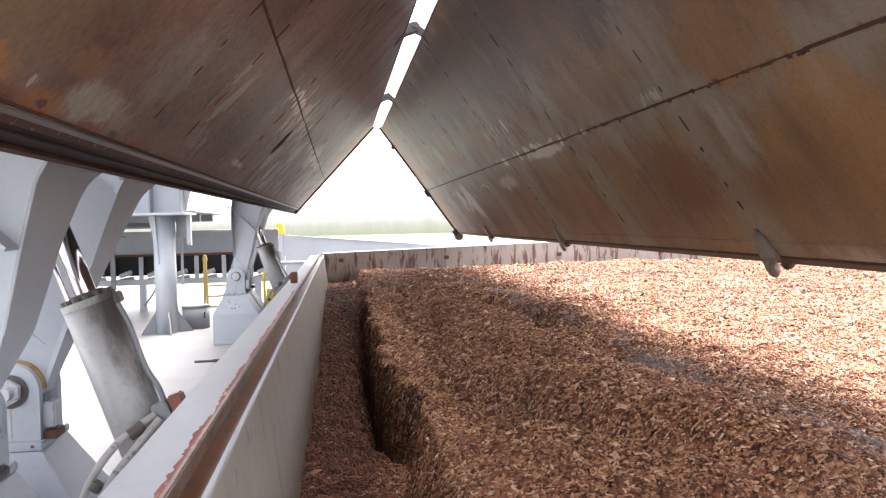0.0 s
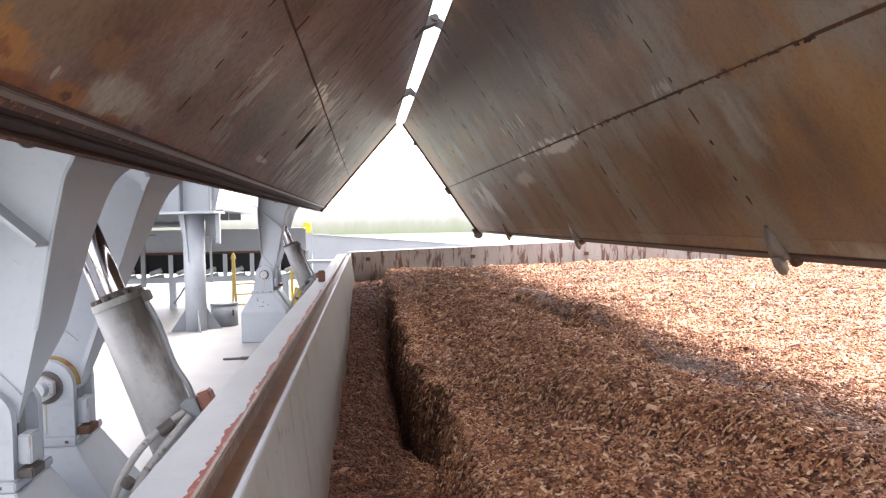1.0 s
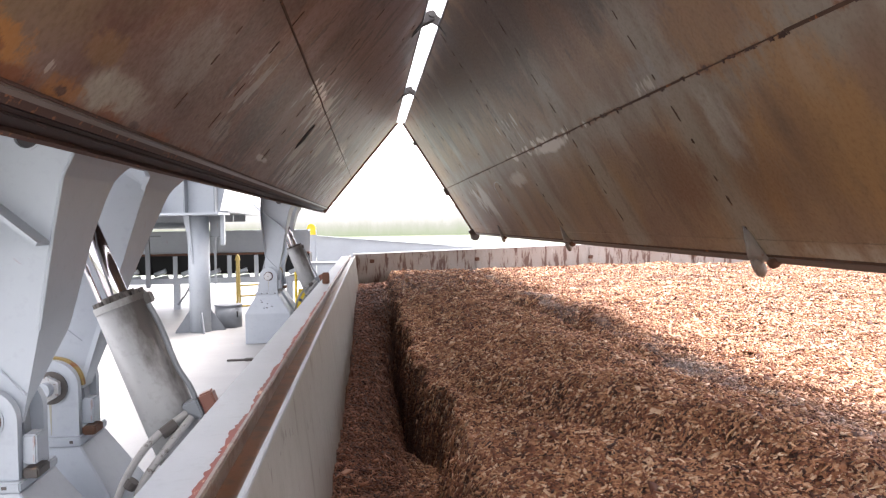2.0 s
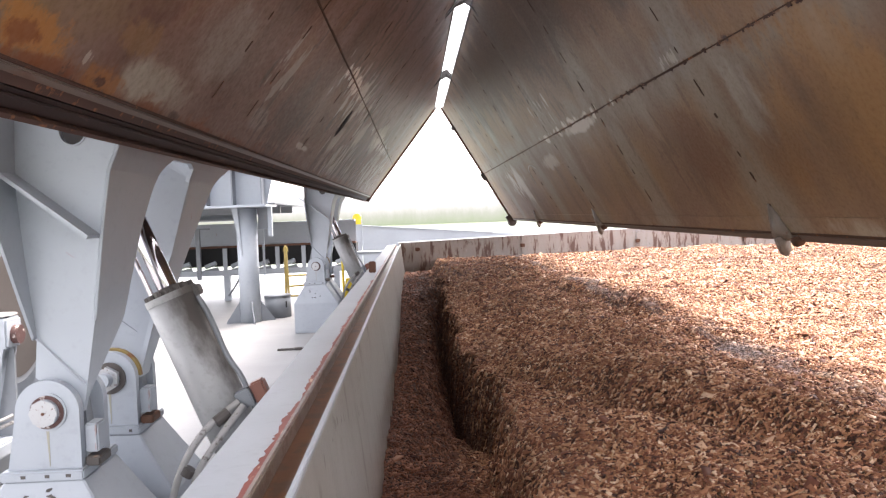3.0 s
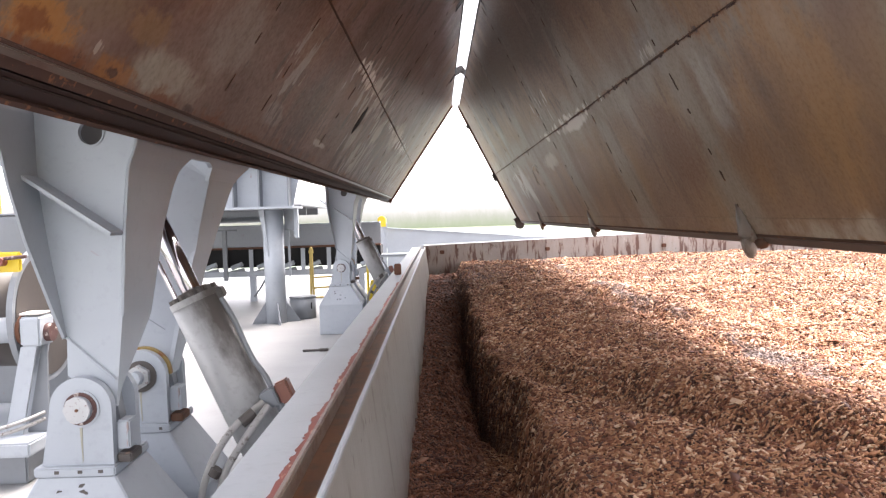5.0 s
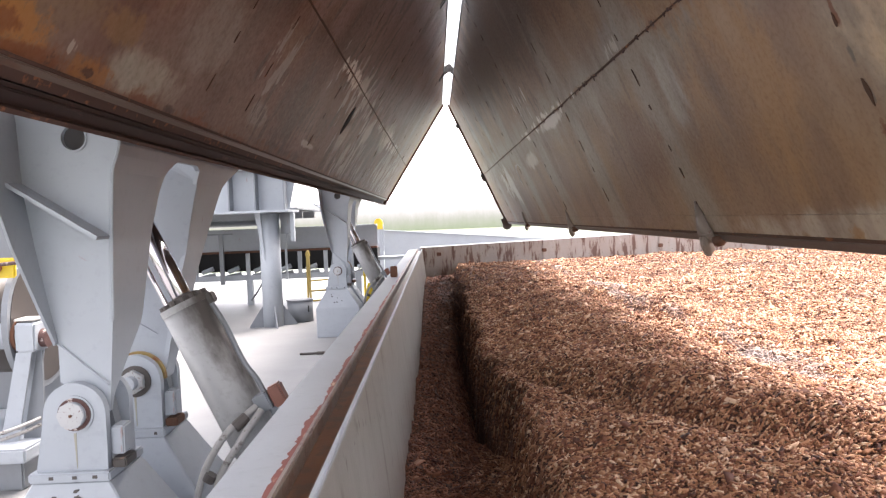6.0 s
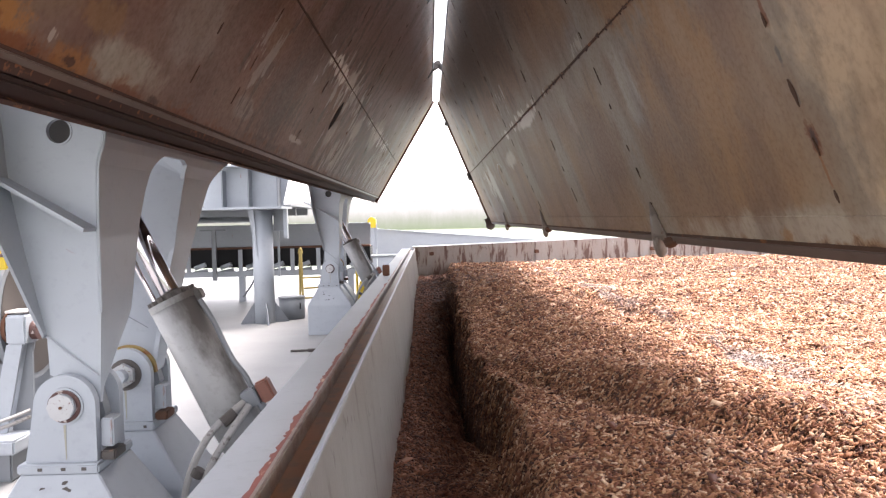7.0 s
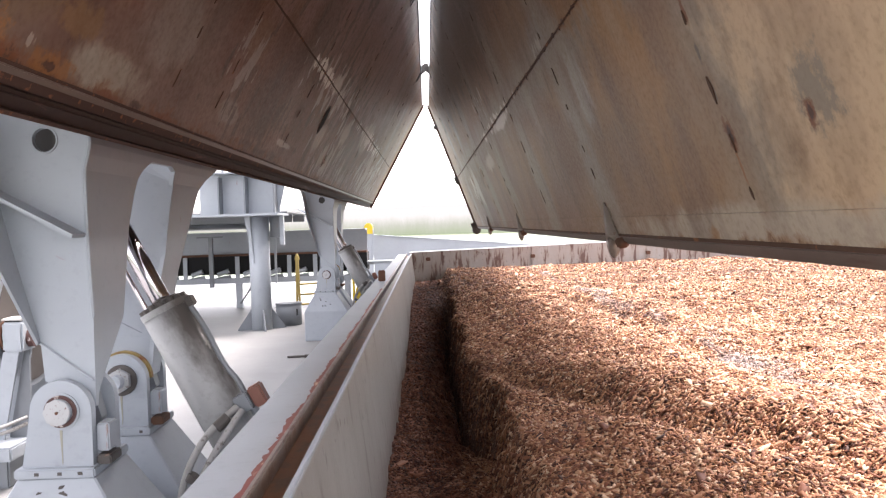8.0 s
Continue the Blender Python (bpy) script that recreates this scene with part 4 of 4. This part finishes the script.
# ---- pedestals, pins, cylinders ----
def pedestal(y, head):
    c = thing("hinge_pedestal", "light grey welded steel hinge pedestal with rusty pin, bolted on deck", "pedestal", "hinge pedestals", pose(PIN_X, y, 0))
    for d in (0.0, 0.235):
        pts = [(0.118 * math.cos(a), PIN_Z + 0.118 * math.sin(a)) for a in [math.pi * k / 16 for k in range(17)]]
        part("lug", plate(bmesh.new(), [(0.118, 0.70), *pts, (-0.130, 0.84), (-0.155, 0.70)], d - 0.018, d + 0.022), GREY, c)
    part("ledge", boxed(-0.175, 0.135, -0.05, 0.30, 0.665, 0.702, bevel=0.006), GREY, c)
    part("side_block", boxed(0.122, 0.172, 0.01, 0.10, 0.75, 0.86, bevel=0.006), GREY, c)
    part("side_block_foot", boxed(0.122, 0.18, 0.0, 0.11, 0.70, 0.738, bevel=0.006), GREASE if head else RUST, c, "rust-stained foot")
    bm = bmesh.new()
    rings = [[bm.verts.new(v) for v in q] for q in (
        [(-0.165, -0.04, 0.665), (0.128, -0.04, 0.665), (0.128, 0.29, 0.665), (-0.165, 0.29, 0.665)],
        [(-0.315, -0.10, 0.41), (0.29, -0.10, 0.41), (0.29, 0.36, 0.41), (-0.315, 0.36, 0.41)],
        [(-0.315, -0.10, 0.0), (0.29, -0.10, 0.0), (0.29, 0.36, 0.0), (-0.315, 0.36, 0.0)])]
    for p, q in zip(rings, rings[1:]):
        for k in range(4):
            bm.faces.new((p[k], p[(k + 1) % 4], q[(k + 1) % 4], q[k]))
    bm.faces.new(rings[0])
    bm.faces.new(rings[-1][::-1])
    bmesh.ops.bevel(bm, geom=list(bm.edges), offset=0.006, segments=1, affect="EDGES")
    part("base_box", bm, GREY, c)
    pin = part("pin", rod(bmesh.new(), (0, -0.045, PIN_Z), (0, 0.27, PIN_Z), 0.050, 28), GREY, c)
    if head:
        part("collar", rod(bmesh.new(), (0.003, -0.028, PIN_Z), (0.003, -0.019, PIN_Z), 0.063, 28), MAROON, pin, "rust-ringed collar")
        part("washer", rod(bmesh.new(), (0.002, -0.024, PIN_Z), (0.002, -0.019, PIN_Z), 0.072, 28), GREY, pin)
        part("head_plate", rod(bmesh.new(), (-0.002, -0.050, PIN_Z), (-0.002, -0.045, PIN_Z), 0.052, 8), CHIPPED, pin, "chipped white-painted pin head")
        part("grease_nipple", rod(bmesh.new(), (0, -0.055, PIN_Z), (0, -0.045, PIN_Z), 0.006, 10), RUST, pin)
    else:
        part("washer", rod(bmesh.new(), (0.004, -0.027, PIN_Z), (0.004, -0.019, PIN_Z), 0.072, 28), GREASE, pin, "dark greasy washer")
        part("nut", rod(bmesh.new(), (0.0, -0.056, PIN_Z), (0.0, -0.026, PIN_Z), 0.056, 6), CHIPPED, pin, "chipped hexagonal nut")
        part("pin_end", rod(bmesh.new(), (-0.006, -0.088, PIN_Z), (0, -0.05, PIN_Z), 0.032, 20), GREY, pin)
    bm = bmesh.new()
    plate(bm, ((-0.006, PIN_Z - 0.07), (0.005, PIN_Z - 0.07), (0.004, PIN_Z - 0.12), (0.003, PIN_Z - 0.20), (0.0, PIN_Z - 0.21), (-0.003, PIN_Z - 0.14)), -0.0195, -0.0175)
    if not head:
        ring = [(0.128 * math.cos(a), PIN_Z + 0.128 * math.sin(a)) for a in [math.pi * k / 16 for k in range(17)]]
        inner = [(0.100 * math.cos(a), PIN_Z + 0.100 * math.sin(a)) for a in [math.pi * k / 16 for k in range(16, -1, -1)]]
        part("rust_halo", plate(bmesh.new(), ring + inner, 0.024, 0.05), painted("ochre_run_off", (0.26, 0.18, 0.06), 0.5, (0.12, 0.05, 0.02), 0.7, (5, 5, 5)), c, "ochre rust halo behind the lug")
    for k in range(7):
        u, x = random.uniform(0.1, 0.75), random.uniform(-0.10, 0.06)
        chip_at = Vector((x, -0.0405 - 0.06 * u, 0.665 - 0.255 * u))
        bm2 = hull(bmesh.new(), [chip_at + Vector((random.uniform(-0.014, 0.014), -0.0012 + d, random.uniform(-0.009, 0.009))) for d in (0, 0.002) for i in range(5)])
        part("paint_chip", bm2, GREASE, c)
    for k in range(3):
        x = -0.10 + 0.09 * k + random.uniform(-0.02, 0.02)
        part("paint_chip", boxed(x, x + random.uniform(0.010, 0.022), -0.0525, -0.049, 0.678, 0.690), GREASE, c)
    part("rust_run", bm, painted("pale_rust_run", (0.33, 0.32, 0.26), 0.55, (0.26, 0.20, 0.10), 0.6, (20, 20, 4)), c, "yellowish rust run below the pin")
    return c


BODY_LEN = 1.028


def cylinder(s):
    c = thing("hydraulic_cylinder", "grimy grey hydraulic cylinder with chrome rod, hoses and valve block", "hydraulic cylinder", "hatch cylinders")
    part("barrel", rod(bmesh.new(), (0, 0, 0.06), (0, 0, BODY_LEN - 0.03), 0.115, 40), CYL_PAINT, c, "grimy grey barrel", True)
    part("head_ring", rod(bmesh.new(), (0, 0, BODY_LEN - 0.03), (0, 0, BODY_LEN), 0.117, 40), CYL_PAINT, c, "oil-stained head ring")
    for k in range(14):
        a = 2 * math.pi * k / 14
        part("bolt", rod(bmesh.new(), (0.097 * math.cos(a), 0.097 * math.sin(a), BODY_LEN), (0.097 * math.cos(a), 0.097 * math.sin(a), BODY_LEN + 0.02), 0.015, 6), GREASE, c)
    part("gland", rod(bmesh.new(), (0, 0, BODY_LEN), (0, 0, BODY_LEN + 0.028), 0.074, 28), GREASE, c)
    part("foot_eye", rod(bmesh.new(), (0, -0.07, 0), (0, 0.07, 0), 0.10, 28), GREY_DARK, c)
    r = part("rod", rod(bmesh.new(), (0, 0, -1.0), (0, 0, 0), 0.045, 32), CHROME, c, "polished chrome piston rod", True)
    part("rod_eye", rod(bmesh.new(), (0, -0.05, 0), (0, 0.05, 0), 0.075, 24), GREY_DARK, r)
    part("guide_rod", rod(bmesh.new(), (-0.072, -0.02, -1.0), (-0.072, -0.02, 0), 0.011, 12), CHROME, r)
    # oil pipe, valve block and hoses on the coaming side
    part("port_block", boxed(0.085, 0.135, -0.04, 0.03, BODY_LEN - 0.06, BODY_LEN - 0.01, bevel=0.006), GREASE, c)
    part("oil_pipe", tube(bmesh.new(), [(0.122, -0.05, BODY_LEN - 0.06), (0.132, -0.05, 0.85), (0.13, -0.05, 0.67), (0.15, -0.06, 0.57), (0.15, -0.06, 0.49)], 0.012), GREY_DARK, c)
    part("valve_block", boxed(0.10, 0.17, -0.12, -0.03, 0.43, 0.51, bevel=0.006), GREY_DARK, c)
    part("valve_cap", boxed(0.172, 0.235, -0.10, -0.03, 0.42, 0.52, bevel=0.008), painted("red_brown_valve", (0.20, 0.07, 0.045), 0.3), c, "red-brown valve cap")
    part("valve_stem", rod(bmesh.new(), (0.16, -0.08, 0.32), (0.16, -0.08, 0.43), 0.02, 12), GREY_DARK, c)
    part("hose", tube(bmesh.new(), [(0.11, -0.12, 0.470), (-0.04, -0.19, 0.430), (-0.19, -0.21, 0.330), (-0.305, -0.21, 0.190), (-0.35, -0.21, 0.030), (-0.30, -0.21, -0.150)], 0.016), HOSE, c, "wrapped grey hydraulic hose")
    part("hose", tube(bmesh.new(), [(0.13, -0.14, 0.450), (0.01, -0.20, 0.380), (-0.14, -0.21, 0.280), (-0.215, -0.21, 0.170), (-0.20, -0.21, 0.000), (-0.10, -0.2, -0.150)], 0.016), HOSE, c, "wrapped grey hydraulic hose")
    part("hose_collar", rod(bmesh.new(), (0.06, -0.15, 0.450), (0.0, -0.18, 0.435), 0.026, 12), GREASE, c)
    part("hose_tie", rod(bmesh.new(), (-0.17, -0.21, 0.305), (-0.20, -0.21, 0.285), 0.028, 12), GREASE, c)
    return c, r


# ---- machinery and structures on the deck ----
def column():
    c = thing("deck_column", "round grey steel column with triangular foot gussets on deck", "column", "", pose(-2.62, 12.0, 0))
    part("shaft", rod(bmesh.new(), (0, 0, 0), (0, 0, 1.78), 0.16, 36), GREY, c, "", True)
    for a in (0, 90, 180, 270):
        bm = plate(bmesh.new(), ((0.14, 0), (0.38, 0), (0.36, 0.04), (0.16, 0.33), (0.14, 0.33)), -0.01, 0.01)
        bmesh.ops.rotate(bm, verts=bm.verts, matrix=Matrix.Rotation(radians(a + 20), 3, "Z"))
        part("gusset", bm, GREY_DARK, c)
    bm = boxed(-0.9, 0.40, -0.5, 0.46, 1.79, 1.825)
    part("cap_plate", bm, GREY, c)
    part("cap_web", boxed(-0.9, 0.30, -0.01, 0.01, 1.825, 2.45), GREY, c)
    for x in (-0.55, -0.15, 0.3):
        part("web_stiffener", boxed(x - 0.01, x + 0.01, -0.25, -0.01, 1.825, 2.4), GREY_DARK, c)
    part("top_flange", boxed(-0.9, 0.36, -0.25, 0.25, 2.45, 2.475), GREY, c)
    part("knee_fin", plate(bmesh.new(), ((-0.19, 1.79), (-0.10, 1.79), (-0.05, 1.05), (-0.065, 1.05)), -0.165, -0.145), GREY, c, "tapered knee fin under the cap")
    part("hanger", boxed(0.34, 0.40, -0.05, 0.05, 1.33, 1.79), GREY, c)
    part("hanger_panel", boxed(0.16, 0.33, 0.1, 0.13, 1.45, 1.785), GREY_DARK, c)
    for x in (-0.82, -0.66, -0.50, -0.30, -0.12, 0.05):
        part("pipe_stub", rod(bmesh.new(), (x, -0.12, 2.475), (x, -0.12, 2.475 + random.uniform(0.07, 0.16)), 0.025, 10), GREY, c)
    part("pipe_run", rod(bmesh.new(), (-0.9, -0.2, 2.53), (0.2, -0.2, 2.53), 0.02, 10), GREASE, c, "grimy pipe on the flange")
    part("valve", boxed(0.24, 0.36, -0.2, -0.08, 2.475, 2.56, bevel=0.02), PALE_YELLOW, c, "faded yellow valve")
    part("knee_bracket", plate(bmesh.new(), ((0.30, 1.825), (0.33, 1.825), (0.46, 2.36), (0.46, 2.45), (0.30, 2.45)), -0.012, 0.012), GREY, c)


def pot():
    c = thing("deck_pot", "grey round steel pot beside the column foot", "bollard", "", pose(-2.28, 12.5, 0))
    part("drum", rod(bmesh.new(), (0, 0, 0), (0, 0, 0.34), 0.21, 28), GREY_DARK, c, "", True)
    part("lid", rod(bmesh.new(), (0, 0, 0.34), (0, 0, 0.362), 0.22, 28), GREY_DARK, c)
    part("slot", boxed(0.16, 0.175, -0.215, -0.17, 0.17, 0.27), BELT, c)


def conveyor():
    y = 15.5
    c = thing("belt_conveyor", "grey belt conveyor gantry with rusty lower edge and idlers", "conveyor", "", pose(0, y, 0))
    part("side_plate", boxed(-14, -1.2, 0.25, 0.28, 1.08, 1.50), GREY, c)
    part("hood", plate(bmesh.new(), ((-14, 1.50), (-1.2, 1.50), (-1.2, 1.53), (-14, 1.53)), -0.1, 0.28), GREY, c)
    part("rusty_rail", boxed(-14, -1.2, 0.0, 0.26, 1.05, 1.085), RUST, c, "rust-edged rail")
    part("belt", boxed(-14, -1.2, 0.03, 0.7, 0.68, 1.048), BELT, c, "black conveyor belt")
    part("lower_rail", boxed(-14, -1.2, -0.05, 0.05, 0.50, 0.61, bevel=0.006), GREY, c)
    x = -9.0
    while x < -1.3:
        part("hanger", boxed(x - 0.04, x + 0.04, -0.04, 0.0, 0.61, 1.04), GREY, c)
        part("idler", rod(bmesh.new(), (x + 0.12, -0.02, 0.68), (x + 0.34, -0.02, 0.76), 0.045, 12), GREY, c)
        part("idler_bracket", plate(bmesh.new(), ((x + 0.05, 0.61), (x + 0.4, 0.61), (x + 0.38, 0.68), (x + 0.12, 0.63)), -0.06, -0.03), GREY_DARK, c)
        x += 0.52
    for x in (-8.0, -6.1, -3.78, -1.6):
        part("post", boxed(x - 0.06, x + 0.06, -0.06, 0.06, 0.0, 0.50), GREY, c)
    part("pipe_drop", boxed(-4.28, -4.20, -0.35, -0.28, 0.45, 1.43), GREY_DARK, c)
    part("pipe_head", boxed(-4.5, -4.0, -0.36, -0.28, 1.43, 1.46), GREY_DARK, c)
    part("brace", tube(bmesh.new(), [(-3.75, -0.1, 0.1), (-3.6, -0.1, 0.3), (-3.5, -0.1, 0.48)], 0.02, 8), GREY_DARK, c)
    part("end_frame", boxed(-3.0, -2.96, -0.3, -0.26, 0.5, 1.45), GREY, c)
    part("end_frame_top", boxed(-3.5, -2.96, -0.3, -0.26, 1.42, 1.45), GREY, c)
    t = thing("upper_gantry", "grey steel gantry beams above the conveyor", "gantry", "", pose(0, 16.5, 0))
    part("platform_plate", boxed(-12, -2.25, -4.0, 0.4, 1.835, 1.86), GREY_DARK, t, "grey platform floor plate")
    for y in (-2.6, -1.2):
        part("joist", boxed(-12, -2.4, y - 0.05, y + 0.05, 1.70, 1.83), GREY_DARK, t)
    for x in (-3.6, -4.8, -6.0, -7.2):
        part("rail_post", rod(bmesh.new(), (x, -3.9, 1.86), (x, -3.9, 2.75), 0.018, 8), PALE_YELLOW, t)
    part("hand_rail", rod(bmesh.new(), (-7.2, -3.9, 2.75), (-2.9, -3.9, 2.75), 0.018, 8), PALE_YELLOW, t)
    part("beam", boxed(-12, -2.9, -0.2, 0.2, 1.76, 1.83), GREY, t)
    part("duct", rod(bmesh.new(), (-12, 0, 1.68), (-3.6, 0, 1.68), 0.10, 20), GREY_DARK, t)
    part("slim_pipe", rod(bmesh.new(), (-12, -0.3, 1.78), (-3.4, -0.3, 1.78), 0.025, 10), GREY_DARK, t)
    for x in (-11, -7.5):
        part("support", boxed(x - 0.1, x + 0.1, -0.1, 0.1, 0.0, 1.8), GREY, t)
    part("mast", rod(bmesh.new(), (-3.05, -0.2, 1.86), (-3.2, -0.2, 3.0), 0.02, 8), GREY, t)


def yellow_rails():
    c = thing("yellow_ladder_rail", "yellow tubular guard rail on the deck", "guard rail", "", pose(-2.36, 14.0, 0))
    for x in (0, 0.06):
        part("upright", rod(bmesh.new(), (x - 0.03, 0, 0), (x * 0.3 - 0.01, 0, 1.03), 0.022, 12), PALE_YELLOW, c)
    part("top_bow", tube(bmesh.new(), [(-0.03, 0, 1.0), (0.0, 0, 1.09), (0.03, 0, 1.0)], 0.022), PALE_YELLOW, c)
    for z in (0.36, 0.18, 0.55):
        part("rung", rod(bmesh.new(), (0, 0, z), (0.45, 0.2, z), 0.018, 10), PALE_YELLOW, c)
    part("far_upright", rod(bmesh.new(), (0.42, 0.2, 0), (0.42, 0.2, 0.56), 0.02, 10), PALE_YELLOW, c)
    p = thing("yellow_guard", "yellow steel guard bracket beside the coaming", "guard", "", pose(-1.12, 12.3, 0))
    part("bar", plate(bmesh.new(), ((-0.12, 0.0), (0.02, 0.0), (0.08, 0.34), (0.36, 0.40), (0.36, 0.60), (-0.02, 0.60)), -0.03, 0.03), YELLOW, p)
    part("post", rod(bmesh.new(), (-0.1, 0.4, 0), (-0.1, 0.4, 0.85), 0.022, 10), YELLOW, p)
    part("post", rod(bmesh.new(), (0.06, 0.4, 0), (0.06, 0.4, 0.85), 0.022, 10), YELLOW, p)


def vent_post():
    c = thing("vent_post", "grey post with a rounded yellow cap beyond the hatch", "post", "", pose(-1.40, 19.0, 0))
    part("shaft", boxed(-0.10, 0.10, -0.1, 0.1, 0.0, 1.40, bevel=0.02), GREY, c)
    part("edge_strip", boxed(0.10, 0.125, -0.11, -0.09, 0.85, 1.5), GREY, c)
    pts = [(0.10 * math.cos(a), 1.54 + 0.10 * math.sin(a)) for a in [math.pi * k / 12 for k in range(13)]]
    part("cap", plate(bmesh.new(), [(0.10, 1.38), *pts, (-0.10, 1.38)], -0.11, 0.11), YELLOW, c, "rounded yellow cap")
    b = thing("next_hatch_side", "long grey steel coaming of the next hatch", "hatch coaming", "", pose(0, 19.5, 0))
    part("side", plate(bmesh.new(), ((-1.32, 0.0), (12, 0.0), (12, 0.3), (2.0, 1.035), (-1.32, 1.335)), 0, 0.03), GREY, b)
    part("top_edge", plate(bmesh.new(), ((-1.34, 1.335), (2.0, 1.035), (2.0, 1.05), (-1.34, 1.35)), -0.05, 0.15), GREY, b)
    part("low_ledge", boxed(-1.6, 1.5, -3.9, -3.5, 0.80, 0.86), GREY, b)


def stub_post():
    c = thing("coaming_stub", "short rusty steel stop on the coaming ledge", "stop", "", pose(-0.47, 8.0, 0.985))
    part("block", boxed(-0.04, 0.035, -0.03, 0.03, 0.0, 0.12, bevel=0.008), RUST, c)


def deck_tool():
    c = thing("deck_tool", "small dark tool lying on the deck", "tool", "", pose(-1.58, 9.1, 0.0))
    part("handle", rod(bmesh.new(), (-0.14, 0, 0.015), (0.08, 0.02, 0.015), 0.014, 10), GREASE, c)
    part("jaw", boxed(0.06, 0.17, -0.02, 0.05, 0.0, 0.035, bevel=0.008), GREASE, c)


def winch():
    c = thing("deck_winch", "grey deck winch with dark rope drum and rusty shaft collar", "winch", "", pose(-2.65, 4.6, 0))
    part("drum", rod(bmesh.new(), (-0.75, 0.35, 1.02), (-0.14, 0.35, 1.02), 0.36, 36), GREASE, c, "dark greasy rope drum", True)
    part("drum_flange", rod(bmesh.new(), (-0.14, 0.35, 1.02), (-0.10, 0.35, 1.02), 0.47, 40), GREY_DARK, c)
    part("drum_web", rod(bmesh.new(), (-0.10, 0.35, 1.02), (-0.095, 0.35, 1.02), 0.43, 40), GREASE, c)
    part("shaft", rod(bmesh.new(), (-0.9, 0.0, 0.95), (0.05, 0.0, 0.95), 0.085, 28), GREY, c, "", True)
    part("shaft_collar", rod(bmesh.new(), (-0.115, 0.0, 0.95), (-0.075, 0.0, 0.95), 0.10, 28), RUST, c, "rusty shaft collar")
    part("shaft_cap", rod(bmesh.new(), (0.06, 0.0, 0.93), (0.10, 0.0, 0.93), 0.06, 20), MAROON, c)
    part("bearing_housing", boxed(-0.07, 0.06, -0.10, 0.10, 0.85, 1.04, bevel=0.012), GREY, c)
    part("housing_cap", boxed(-0.08, 0.05, -0.08, 0.08, 1.05, 1.065, bevel=0.004), SCUFF, c)
    part("leg", plate(bmesh.new(), ((-0.07, 0.85), (0.03, 0.85), (-0.09, 0.28), (-0.20, 0.28)), -0.09, -0.07), GREY, c)
    part("leg_web", plate(bmesh.new(), ((0.03, 0.85), (0.06, 0.85), (0.05, 0.28), (-0.09, 0.28)), -0.02, 0.0), GREY_DARK, c)
    part("leg", plate(bmesh.new(), ((-0.07, 0.85), (0.03, 0.85), (-0.09, 0.28), (-0.20, 0.28)), 0.07, 0.09), GREY, c)
    part("bed", boxed(-0.95, 0.06, -0.30, 0.9, 0.19, 0.28, bevel=0.012), GREY, c)
    part("skid", boxed(-0.9, 0.0, -0.22, 0.85, 0.0, 0.19, bevel=0.012), GREY_DARK, c)
    part("back_plate", boxed(-1.0, 0.15, 0.9, 0.94, 0.0, 1.7), GREY_DARK, c)
    part("red_knob", rod(bmesh.new(), (-0.17, -0.12, 1.40), (-0.17, -0.06, 1.40), 0.03, 18), RUST_RED, c, "red knob")
    part("yellow_guard", boxed(-0.5, -0.06, -0.06, -0.03, 1.33, 1.46, bevel=0.01), YELLOW, c, "dull yellow guard")
    part("lever", rod(bmesh.new(), (-0.14, -0.1, 1.42), (0.0, -0.1, 1.43), 0.012, 10), MAROON, c)
    for z in (0.31, 0.35):
        part("cable", tube(bmesh.new(), [(-0.6, -0.34, z), (-0.2, -0.35, z + 0.02), (0.0, -0.3, z + 0.06), (0.12, -0.2, z + 0.10)], 0.012), HOSE, c)


ground()
far_band()
deck()
coaming()
COVER_ONE = first_cover()
COVER_TWO = second_cover()
for s in SETS:
    pedestal(s + 2.43, True)
    pedestal(s + 3.04, False)
STRUTS = [(s, *cylinder(s)) for s in SETS]
column()
pot()
conveyor()
yellow_rails()
vent_post()
stub_post()
deck_tool()
winch()
chip_pile()


def motions():
    times = [0.5 * k for k in range(17)]
    walk(COVER_ONE, [(t, first_pose(t)) for t in times])
    walk(COVER_TWO, [(t, second_pose(t)) for t in times])
    for s, body, piston in STRUTS:
        walk(body, [(t, pose(FOOT[0], FOOT[1] + s, FOOT[2], 0, -strut(t)[0], 0)) for t in times])
        walk(piston, [(t, pose(0, 0, strut(t)[1])) for t in times])


motions()
